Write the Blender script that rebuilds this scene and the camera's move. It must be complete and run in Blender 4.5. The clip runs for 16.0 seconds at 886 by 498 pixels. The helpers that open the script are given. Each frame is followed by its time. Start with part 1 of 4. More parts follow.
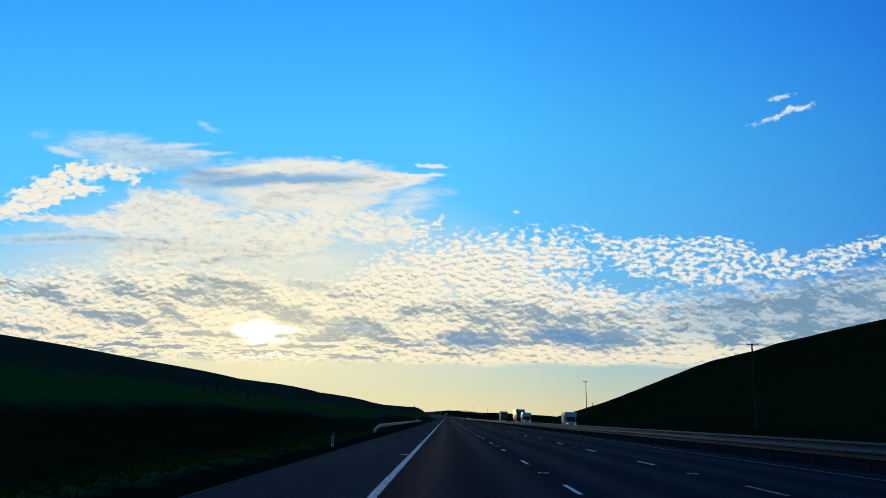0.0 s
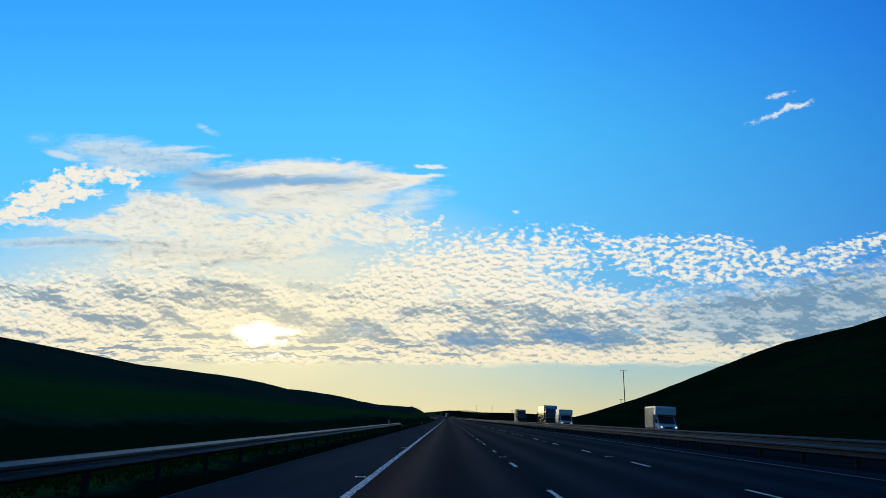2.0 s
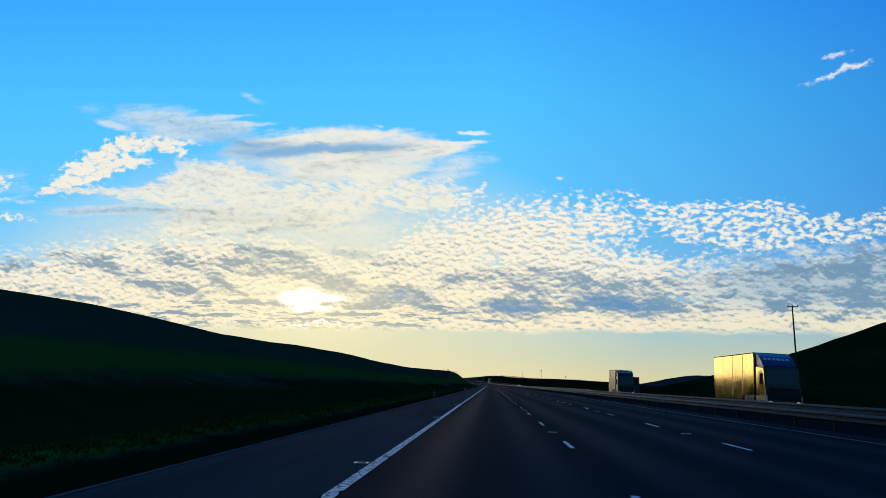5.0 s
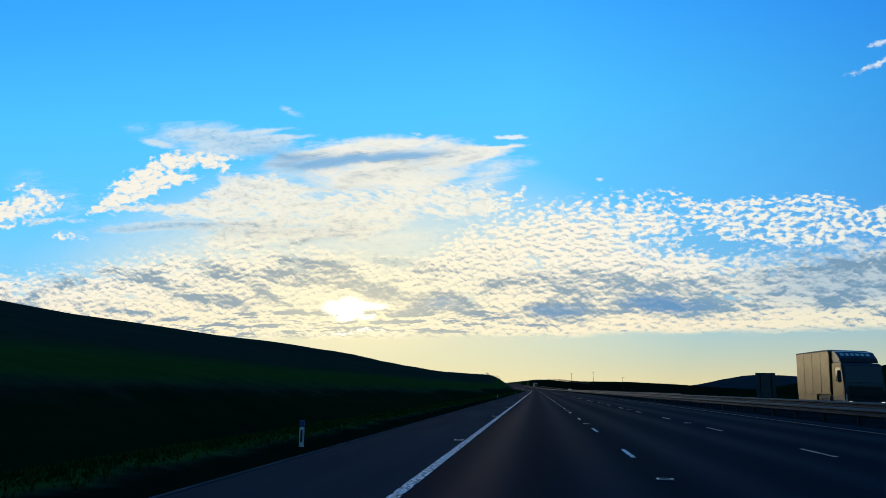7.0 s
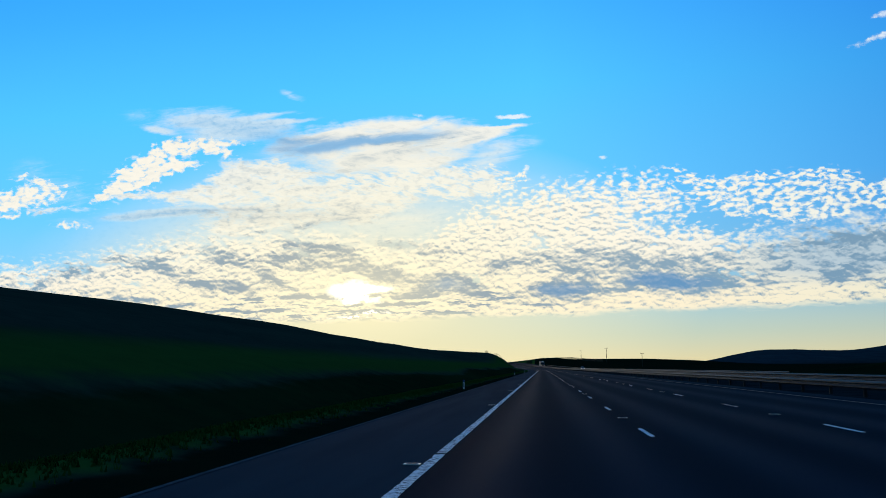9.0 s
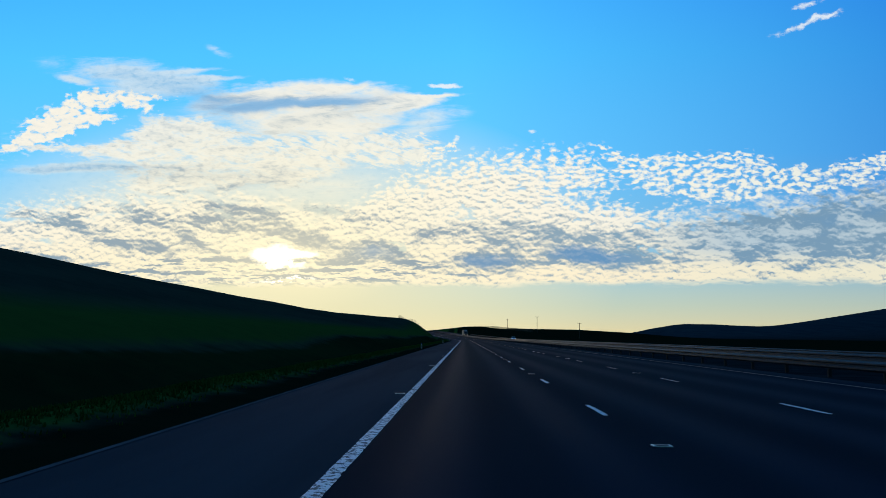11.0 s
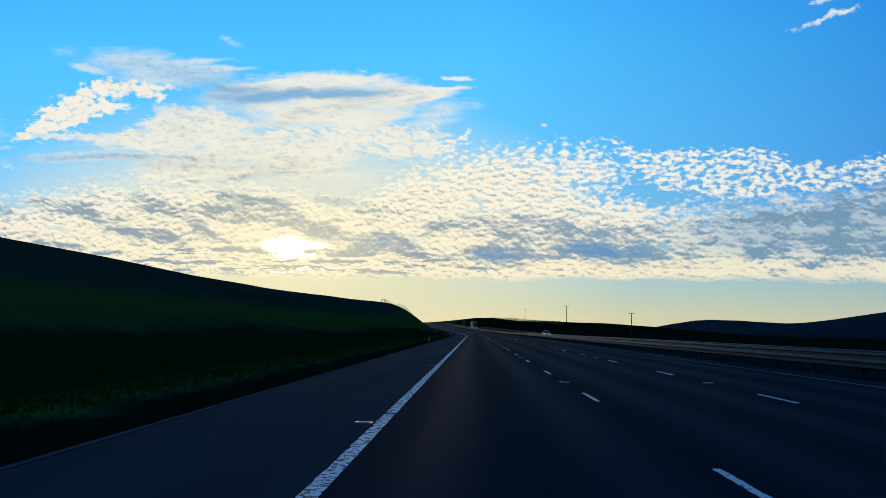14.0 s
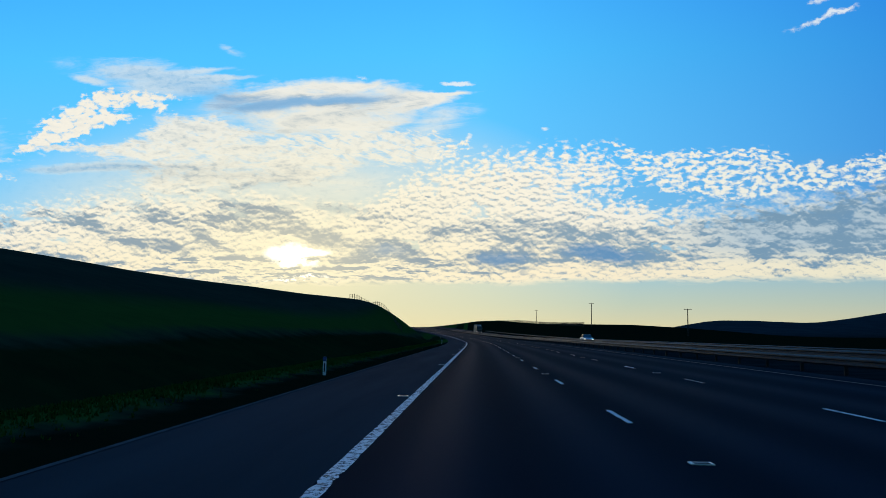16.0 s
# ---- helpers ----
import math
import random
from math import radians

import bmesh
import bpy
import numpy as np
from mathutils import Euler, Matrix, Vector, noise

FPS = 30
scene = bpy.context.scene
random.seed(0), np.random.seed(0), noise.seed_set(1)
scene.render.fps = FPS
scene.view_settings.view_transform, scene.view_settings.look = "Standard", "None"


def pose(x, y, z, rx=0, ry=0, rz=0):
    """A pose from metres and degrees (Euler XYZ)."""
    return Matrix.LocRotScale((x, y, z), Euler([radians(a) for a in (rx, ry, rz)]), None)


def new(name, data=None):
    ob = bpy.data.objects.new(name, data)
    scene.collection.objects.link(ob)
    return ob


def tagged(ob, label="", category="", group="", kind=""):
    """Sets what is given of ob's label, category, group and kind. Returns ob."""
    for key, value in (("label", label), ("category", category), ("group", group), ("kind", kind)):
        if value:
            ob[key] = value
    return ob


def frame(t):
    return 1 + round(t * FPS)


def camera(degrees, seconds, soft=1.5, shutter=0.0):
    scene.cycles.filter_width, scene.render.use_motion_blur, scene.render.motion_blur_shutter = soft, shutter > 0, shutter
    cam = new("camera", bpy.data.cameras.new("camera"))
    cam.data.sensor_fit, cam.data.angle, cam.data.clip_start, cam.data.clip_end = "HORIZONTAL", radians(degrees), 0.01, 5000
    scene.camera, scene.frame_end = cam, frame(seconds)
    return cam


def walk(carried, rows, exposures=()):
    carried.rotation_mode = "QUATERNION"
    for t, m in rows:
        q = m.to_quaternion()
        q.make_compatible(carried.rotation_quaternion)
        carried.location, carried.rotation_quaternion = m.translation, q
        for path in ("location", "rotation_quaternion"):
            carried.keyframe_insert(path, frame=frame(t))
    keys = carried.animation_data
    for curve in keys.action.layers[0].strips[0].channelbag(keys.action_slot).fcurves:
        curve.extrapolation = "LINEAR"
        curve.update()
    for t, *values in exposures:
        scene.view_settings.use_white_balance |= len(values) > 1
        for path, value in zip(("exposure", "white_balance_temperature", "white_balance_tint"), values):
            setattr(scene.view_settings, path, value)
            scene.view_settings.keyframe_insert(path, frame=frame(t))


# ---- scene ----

# ================= camera and its way =================
LENS = 61.65
cam = camera(LENS, 16.0, soft=0.85)
# seconds, x, y, z, yaw, pitch, roll
PATH = (
    (0, 1.25, -2.00, 1.400, 0.24, 12.77, -1.74),
    (0.5, 1.39, 13.87, 1.403, 0.17, 13.57, -1.84),
    (1, 1.55, 29.93, 1.407, 0.16, 14.14, -1.66),
    (1.5, 1.76, 46.66, 1.412, 0.21, 13.77, -1.30),
    (2, 1.78, 62.26, 1.413, 0.34, 12.81, -1.26),
    (2.5, 1.66, 77.58, 1.410, 0.46, 11.72, -1.39),
    (3, 1.70, 93.46, 1.411, 0.50, 11.18, -1.38),
    (3.5, 1.80, 109.80, 1.413, 0.46, 11.03, -1.07),
    (4, 1.81, 125.40, 1.414, 0.62, 10.76, -1.01),
    (4.5, 1.87, 141.66, 1.415, 1.69, 10.23, -1.50),
    (5, 1.94, 157.46, 1.417, 3.59, 10.18, -1.84),
    (5.2, 1.93, 163.88, 1.417, 4.45, 10.36, -1.69),
    (7.5, 1.82, 237.53, 1.414, 7.22, 10.57, -0.51),
    (8, 1.78, 253.36, 1.413, 7.48, 10.30, -0.03),
    (8.5, 1.76, 269.75, 1.413, 7.65, 9.85, 0.44),
    (9, 1.71, 285.35, 1.411, 7.52, 9.13, 0.40),
    (9.5, 1.63, 301.94, 1.409, 6.38, 8.33, 0.18),
    (10, 1.49, 317.94, 1.405, 3.66, 7.68, -0.03),
    (10.2, 1.45, 324.37, 1.405, 2.45, 7.47, -0.12),
    (12.3, 1.14, 392.07, 1.397, 1.69, 6.08, -1.38),
    (12.5, 1.13, 398.51, 1.396, 2.04, 6.06, -1.61),
    (13, 1.17, 414.92, 1.398, 2.48, 6.29, -1.66),
    (13.5, 1.26, 431.61, 1.400, 2.45, 6.39, -1.82),
    (14, 1.32, 447.57, 1.401, 2.35, 6.16, -1.68),
    (14.5, 1.46, 464.17, 1.405, 2.39, 6.10, -1.25),
    (15, 1.44, 480.83, 1.404, 2.39, 6.19, -1.26),
    (15.5, 1.43, 497.48, 1.404, 2.47, 6.42, -1.18),
    (16, 1.42, 513.59, 1.404, 2.66, 6.56, -0.80),
)
walk(cam, [(t, pose(x, y, z, 90 + p, r, w)) for t, x, y, z, w, p, r in PATH],
     [(0, 0.04), (5, 0.04), (7.5, 0.15), (8, 0.19), (8.5, 0.14), (10, 0.13), (12.5, 0.05), (16, 0.05)])

# ================= world: evening sky with broken cloud =================
SUN_AZ, SUN_EL = -14.1, 5.95          # degrees from the road's line, and above the horizon
world = bpy.data.worlds.new("evening_sky")
scene.world = world
world.use_nodes = True
wn, wl = world.node_tree.nodes, world.node_tree.links
wn.clear()


class Net:
    """Shortcuts for building node trees."""

    def __init__(self, tree):
        self.n, self.l = tree.nodes, tree.links

    def put(self, socket, value):
        if isinstance(value, bpy.types.NodeSocket):
            self.l.new(value, socket)
        else:
            socket.default_value = value

    def math(self, op, a, b=0.0, c=0.0, clamp=False):
        m = self.n.new("ShaderNodeMath")
        m.operation, m.use_clamp = op, clamp
        for i, v in enumerate((a, b, c)):
            self.put(m.inputs[i], v)
        return m.outputs[0]

    def vec(self, op, a, b=(0, 0, 0)):
        m = self.n.new("ShaderNodeVectorMath")
        m.operation = op
        self.put(m.inputs[0], a)
        self.put(m.inputs[1], b)
        return m.outputs["Value"] if op in ("DOT_PRODUCT", "LENGTH", "DISTANCE") else m.outputs[0]

    def xyz(self, x, y, z=0.0):
        m = self.n.new("ShaderNodeCombineXYZ")
        for i, v in enumerate((x, y, z)):
            self.put(m.inputs[i], v)
        return m.outputs[0]

    def mix(self, f, a, b, mode="MIX"):
        m = self.n.new("ShaderNodeMix")
        m.data_type, m.blend_type, m.clamp_factor = "RGBA", mode, True
        self.put(m.inputs[0], f)
        for s, v in ((m.inputs[6], a), (m.inputs[7], b)):
            self.put(s, (*v, 1) if isinstance(v, tuple) and len(v) == 3 else v)
        return m.outputs[2]

    def step(self, v, lo, hi, smooth=True):
        m = self.n.new("ShaderNodeMapRange")
        m.interpolation_type = "SMOOTHSTEP" if smooth else "LINEAR"
        self.put(m.inputs[0], v)
        m.inputs[1].default_value, m.inputs[2].default_value = lo, hi
        return m.outputs[0]

    def noise(self, vector, scale, detail=3.0, rough=0.55, warp=0.0, dims="2D"):
        m = self.n.new("ShaderNodeTexNoise")
        m.noise_dimensions = dims
        self.put(m.inputs["Vector"], vector)
        m.inputs["Scale"].default_value, m.inputs["Detail"].default_value = scale, detail
        m.inputs["Roughness"].default_value, m.inputs["Distortion"].default_value = rough, warp
        return m.outputs["Fac"]

    def voronoi(self, vector, scale, smooth=0.4, rand=1.0):
        m = self.n.new("ShaderNodeTexVoronoi")
        m.voronoi_dimensions, m.feature = "2D", "SMOOTH_F1"
        self.put(m.inputs["Vector"], vector)
        m.inputs["Scale"].default_value, m.inputs["Smoothness"].default_value = scale, smooth
        m.inputs["Randomness"].default_value = rand
        return m.outputs["Distance"]

    def ramp(self, f, stops):
        m = self.n.new("ShaderNodeValToRGB")
        e = m.color_ramp.elements
        while len(e) < len(stops):
            e.new(0.5)
        for el, (at, c) in zip(e, stops):
            el.position, el.color = at, (*c, 1)
        self.put(m.inputs[0], f)
        return m.outputs[0]

    def blob(self, vector, x, y, rx, ry, turn=0.0):
        """A soft ellipse in the sky map: 1 in its middle, 0 at its rim. Map units are thousandths, y down."""
        m = self.n.new("ShaderNodeMapping")
        m.vector_type = "TEXTURE"
        self.put(m.inputs["Vector"], vector)
        m.inputs["Location"].default_value = (x / 1000, y / 1000, 0)
        m.inputs["Rotation"].default_value = (0, 0, radians(turn))
        m.inputs["Scale"].default_value = (rx / 1000, ry / 1000, 1)
        g = self.n.new("ShaderNodeTexGradient")
        g.gradient_type = "SPHERICAL"
        self.l.new(m.outputs[0], g.inputs[0])
        return g.outputs["Fac"]

    def total(self, values):
        out = None
        for v in values:
            out = v if out is None else self.math("ADD", out, v)
        return out


def build_sky():
    k = Net(world.node_tree)
    add, mul, sub = (lambda a, b: k.math("ADD", a, b)), (lambda a, b: k.math("MULTIPLY", a, b)), (lambda a, b: k.math("SUBTRACT", a, b))
    top_of = lambda a, b: k.math("MAXIMUM", a, b)
    way = wn.new("ShaderNodeTexCoord").outputs["Generated"]
    right, up, ahead = (0.99979, 0.00801, 0.01868), (-0.0168, -0.1915, 0.98135), (-0.01144, 0.98146, 0.19132)
    depth = k.math("MAXIMUM", k.vec("DOT_PRODUCT", way, ahead), 0.08)
    x = add(mul(k.math("DIVIDE", k.vec("DOT_PRODUCT", way, right), depth), 1.314), 0.784)
    y = sub(0.441, mul(k.math("DIVIDE", k.vec("DOT_PRODUCT", way, up), depth), 1.314))
    front = k.step(k.vec("DOT_PRODUCT", way, ahead), 0.15, 0.55)
    flat = k.xyz(x, y)

    def grain(at, scale, sx=1.0, sy=1.0, detail=4.0, rough=0.6, warp=0.0, off=(0, 0, 0)):
        """Noise about zero, mostly within -1 to 1; sx and sy squeeze it."""
        n = k.noise(k.vec("ADD", k.vec("MULTIPLY", at, (sx, sy, 1)), off), scale, detail, rough, warp)
        return mul(sub(n, 0.5), 3.4)

    def moved(amount, fine):
        """The map, ruffled at two sizes so that no edge is smooth."""
        return k.xyz(add(add(x, mul(wx, amount)), mul(sx, fine)), add(add(y, mul(wy, amount * 0.5)), mul(sy, fine * 0.6)))

    wx, wy = grain(flat, 9, off=(0, 0, 0)), grain(flat, 9, off=(7.3, 2.1, 0))
    sx, sy = grain(flat, 42, off=(3.3, 5.1, 0)), grain(flat, 42, off=(1.3, 8.1, 0))
    bent, soft = moved(0.018, 0.006), moved(0.009, 0.002)
    W = lambda w, b: mul(b, w)
    B = lambda *a: k.blob(bent, *a)
    S = lambda *a: k.blob(soft, *a)

    def edge(points):
        """A height in the map that changes along x, through the points given (thousandths)."""
        spot = k.ramp(k.math("DIVIDE", add(x, 0.4), 2.4), [((px + 400) / 2400, (py / 1000,) * 3) for px, py in points])
        return spot

    # clear sky: pale gold at the horizon, azure above, deeper away from the sun
    t = k.math("DIVIDE", add(y, 0.5), 1.25)
    clear = k.ramp(t, (
        (0.0, (0.010, 0.20, 0.60)), (0.28, (0.022, 0.30, 0.88)), (0.42, (0.045, 0.40, 1.0)), (0.56, (0.078, 0.53, 1.0)),
        (0.70, (0.13, 0.58, 1.0)), (0.80, (0.24, 0.60, 0.86)), (0.87, (0.40, 0.62, 0.66)), (0.915, (0.56, 0.64, 0.50)),
        (0.96, (0.80, 0.68, 0.36))))
    side = k.step(x, 0.80, 1.65, False)
    clear = k.mix(mul(side, k.math("MULTIPLY_ADD", k.step(y, 0.46, 0.66), -0.6, 1.0)), clear, k.mix(1.0, clear, (0.34, 0.46, 0.70), "MULTIPLY"))
    near_sun = k.blob(flat, 467, 560, 620, 300)
    clear = k.mix(mul(near_sun, 0.9), clear, (0.95, 0.82, 0.46))
    sky = wn.new("ShaderNodeTexSky")
    sky.sky_type, sky.sun_disc = "NISHITA", False
    sky.sun_elevation, sky.sun_rotation = radians(SUN_EL), radians(SUN_AZ)
    far = k.mix(1.0, sky.outputs[0], (0.023, 0.063, 0.104), "MULTIPLY")
    clear = k.mix(front, far, clear)

    # textures: flecks, their shaded undersides, middling lumps, ripples, brushed streaks, long threads
    puff = lambda at: add(mul(grain(at, 72, 1, 1.8, 4, 0.56), 0.85), mul(sub(0.42, k.voronoi(k.vec("MULTIPLY", at, (1, 1.8, 1)), 64, 0.35)), 1.25))
    fleck = puff(soft)
    fleck_over = puff(k.vec("ADD", soft, (0.0012, -0.0036, 0)))
    under = sub(fleck_over, fleck)
    fine = grain(soft, 95, 1, 1.8, 3, 0.6, 0, (4.1, 1.7, 0))
    leant = k.xyz(x, sub(y, mul(x, 0.16)))
    roll = grain(leant, 22, 1, 2.9, 5, 0.6, 0.35, (2.2, 0.4, 0))
    lump = grain(bent, 15, 1, 2.4, 5, 0.6, 0.2)
    slant = k.xyz(add(x, mul(y, 1.1)), sub(y, mul(x, 0.34)))
    ripple = grain(slant, 26, 1, 4.2, 4, 0.55, 0.3)
    tilted = k.xyz(sub(x, mul(y, 0.3)), add(y, mul(x, 0.05)))
    streak = grain(tilted, 9, 1, 5.5, 7, 0.66, 0.4)
    thread = grain(soft, 12, 1, 8.0, 6, 0.62)

    low = k.step(y, 0.44, 0.52)
    # the deck of small heaped cloud: from its upper rim down to a level hem
    rim = edge(((-400, 470), (-60, 446), (60, 424), (200, 412), (400, 414), (520, 440), (600, 408), (700, 388), (800, 362), (1000, 350), (1062, 392),
                (1110, 452), (1230, 450), (1400, 428), (1568, 402), (1900, 372)))
    inside = sub(add(y, add(mul(wy, 0.010), mul(lump, 0.006))), rim)
    holes = k.total([W(0.6, B(1000, 448, 120, 46, 20)), W(0.7, B(1085, 448, 90, 34, 0)), W(1.1, B(1130, 545, 70, 16, 0)), W(0.9, B(690, 535, 30, 24, 60)),
                     W(0.7, B(600, 440, 80, 50, -30)), W(0.5, B(800, 480, 110, 20, 0)), W(0.9, B(40, 522, 80, 14, 0)), W(0.7, B(650, 520, 60, 16, 20)),
                     W(0.5, B(380, 480, 40, 12, 20))])
    slab = k.step(x, 1.05, 1.30)
    field = mul(k.step(x, 0.52, 0.66), sub(1.0, slab))
    tuft = add(mul(fleck, k.math("MULTIPLY_ADD", field, 0.65, 0.35)), mul(roll, mul(sub(1.0, field), 0.75)))
    fill = k.math("MULTIPLY_ADD", field, -0.32, 1.22)
    body = sub(add(k.math("MINIMUM", k.math("DIVIDE", inside, 0.07), add(fill, mul(low, 0.4))), add(mul(tuft, k.math("MULTIPLY_ADD", slab, -0.20, 0.66)), mul(fine, 0.15))), holes)
    deck = mul(k.step(body, 0.10, 0.80), k.step(inside, -0.012, 0.02))

    # loose flocks above and beside the deck
    flock = k.total([W(1.6, B(1205, 414, 160, 50, 3)), W(0.9, B(1110, 400, 80, 32, 10)), W(1.0, B(1290, 395, 70, 30, 0)), W(1.2, B(1265, 440, 80, 26, 0)),
                     W(0.6, B(1350, 425, 90, 26, 0)), W(1.2, B(1480, 408, 80, 28, -20)), W(0.9, B(1420, 425, 80, 22, -15)), W(0.8, B(1545, 378, 60, 16, -10)),
                     W(0.7, B(1390, 408, 30, 12, 0)), W(0.9, B(750, 375, 60, 18, -20)), W(0.7, B(1060, 372, 60, 16, 20)), W(1.0, B(1620, 390, 90, 26, -10))])
    loose = sub(add(k.math("MINIMUM", flock, 0.54), add(mul(fleck, 0.85), mul(fine, 0.15))), 0.25)
    flocks = mul(k.step(loose, -0.10, 0.62), k.step(flock, 0.05, 0.30))

    # the upper sheets: a rippled one in the middle, a brushed one by the sun, a clumped arm
    rippled = k.total([W(1.3, B(620, 352, 170, 44, 8)), W(0.9, B(520, 372, 130, 34, 5)), W(0.8, B(690, 365, 90, 34, -10)), W(0.7, B(440, 350, 90, 34, 0))])
    ripples = mul(k.step(add(k.math("MINIMUM", rippled, 0.9), add(mul(ripple, 0.80), mul(fine, 0.16))), 0.14, 1.0), k.step(rippled, 0.04, 0.35))
    brushed = k.total([W(1.4, B(330, 356, 210, 46, 3)), W(1.2, B(300, 318, 100, 26, 8)), W(1.1, B(180, 366, 180, 24, 4)), W(1.0, B(360, 410, 210, 34, -2)), W(1.0, B(470, 400, 130, 34, 0)),
                       W(0.8, B(60, 357, 150, 8, 2)), W(0.9, B(250, 425, 190, 22, -4)), W(0.9, B(300, 395, 260, 26, 0)), W(0.8, B(520, 385, 120, 30, 0)), W(0.8, B(230, 330, 70, 14, 0)), W(0.7, B(-120, 372, 150, 12, 3))])
    brush = mul(k.step(add(k.math("MINIMUM", brushed, 0.95), add(mul(streak, 0.62), add(mul(ripple, 0.30), mul(fine, 0.12)))), 0.14, 1.0), k.step(brushed, 0.03, 0.3))
    clumped = k.total([W(0.8, B(75, 308, 130, 48, -28)), W(1.5, B(30, 336, 84, 15, -22)), W(1.3, B(100, 316, 70, 15, -16)), W(1.3, B(90, 286, 90, 17, -24)), W(1.2, B(190, 270, 120, 16, 0)), W(0.9, B(220, 288, 70, 14, 15)),
                       W(1.4, B(-190, 352, 150, 36, -6)), W(0.8, B(150, 305, 50, 16, 0)), W(0.7, B(-150, 318, 80, 14, 12)), W(0.6, B(-70, 405, 60, 10, 0))])
    clumps = mul(k.step(add(k.math("MINIMUM", clumped, 1.0), add(mul(fleck, 0.62), mul(streak, 0.35))), 0.20, 0.95), k.step(clumped, 0.05, 0.3))

    # the smooth lens-shaped bank with a blue belly, and thin veils
    bank = k.total([W(1.5, S(520, 262, 190, 28, 0)), W(1.3, S(590, 290, 170, 44, -2)), W(1.2, S(480, 318, 150, 36, 4)), W(1.2, S(690, 283, 110, 17, -8)), W(1.0, S(430, 282, 160, 26, -4)),
                    W(0.6, S(345, 275, 80, 26, 0)), W(0.8, S(620, 328, 100, 26, -8)), W(0.7, S(760, 269, 60, 5, -3))])
    banks = mul(mul(k.step(add(k.math("MINIMUM", bank, 0.95), add(mul(streak, 0.36), add(mul(wy, 0.16), mul(ripple, 0.10)))), 0.14, 0.98), 0.94), k.step(bank, 0.03, 0.25))
    veil = k.total([W(1.0, S(200, 226, 190, 36, 6)), W(1.0, S(260, 250, 150, 30, 0)), W(0.9, S(350, 236, 90, 6, -2)), W(0.8, S(330, 222, 90, 6, -3)), W(0.6, S(370, 190, 36, 12, 28)),
                    W(1.0, S(110, 238, 50, 10, 12)), W(1.1, S(120, 392, 260, 13, -1)), W(0.9, S(540, 420, 130, 40, 0)), W(0.8, S(720, 320, 120, 40, -20)), W(0.5, S(-100, 330, 200, 70, 0)),
                    W(0.6, S(350, 300, 140, 60, 0))])
    veils = mul(k.step(add(veil, add(mul(streak, 0.42), mul(wy, 0.18))), 0.12, 1.05), mul(k.step(veil, 0.03, 0.3), 0.62))
    wisps = k.total([W(1.3, S(762, 252, 40, 6, 0)), W(0.62, B(1382, 126, 34, 7, -12)), W(0.8, B(1412, 147, 46, 9, -17)), W(0.5, B(1362, 164, 60, 6, -15)), W(0.7, S(913, 334, 13, 5, 0)),
                     W(0.7, S(784, 348, 9, 9, 0)), W(0.45, S(690, 618, 24, 3, 0)), W(0.5, S(598, 240, 20, 5, 10))])
    wisp = mul(k.step(add(wisps, mul(mul(fine, 0.25), k.step(wisps, 0.0, 0.3))), 0.10, 0.75), 0.85)

    # where it is thick: ragged grey-blue patches, lit along their rims
    patches = k.total([W(1.2, B(58, 480, 91, 23, 4)), W(1.2, B(245, 484, 94, 23, 14)), W(0.9, B(205, 466, 47, 17, 25)), W(1.0, B(140, 500, 83, 14, 6)), W(1.0, B(160, 527, 69, 17, 14)),
                       W(1.2, B(240, 530, 86, 23, 8)), W(1.1, B(322, 527, 69, 18, 22)), W(1.0, B(345, 490, 61, 18, 20)), W(1.5, B(430, 488, 131, 33, 14)), W(0.9, B(380, 470, 69, 17, 20)),
                       W(1.0, B(565, 476, 110, 17, 12)), W(1.8, B(632, 546, 86, 33, 4)), W(1.1, B(535, 525, 86, 17, 8)), W(1.0, B(552, 557, 83, 12, 0)), W(0.9, B(425, 553, 58, 11, 0)),
                       W(1.0, B(60, 550, 97, 11, 0)), W(0.8, B(-80, 492, 152, 30, 0)), W(0.7, B(-180, 530, 166, 22, 0))])
    patches = add(patches, k.total([
        W(1.5, B(835, 561, 124, 26, 0)), W(1.8, B(1012, 552, 166, 37, 4)), W(1.0, B(900, 528, 83, 22, 0)), W(0.6, B(850, 510, 179, 30, 0)), W(0.6, B(960, 515, 152, 33, 0)),
        W(0.5, B(1120, 515, 138, 41, 0)), W(0.75, B(1390, 505, 248, 66, -10)), W(0.85, B(1540, 470, 235, 80, -14)), W(0.7, B(1350, 555, 166, 33, -4)), W(0.55, B(1250, 495, 152, 36, -4)),
        W(0.8, B(1700, 480, 276, 97, 0)), W(0.8, B(1500, 550, 193, 33, -6)), W(0.6, B(760, 500, 83, 22, 0)), W(0.5, B(1180, 560, 124, 17, 0))]))
    hem = k.step(y, 0.548, 0.575)
    hem_line = mul(k.step(k.blob(flat, 420, 580, 480, 36, 0), 0.0, 0.5), mul(sub(thread, 0.05), 1.5))
    rag = add(k.math("MINIMUM", patches, 0.80), add(mul(lump, 0.38), add(mul(roll, 0.20), mul(fleck, 0.12))))
    dark = mul(k.step(rag, 0.05, 1.12), k.step(add(patches, mul(lump, 0.1)), 0.02, 0.35))
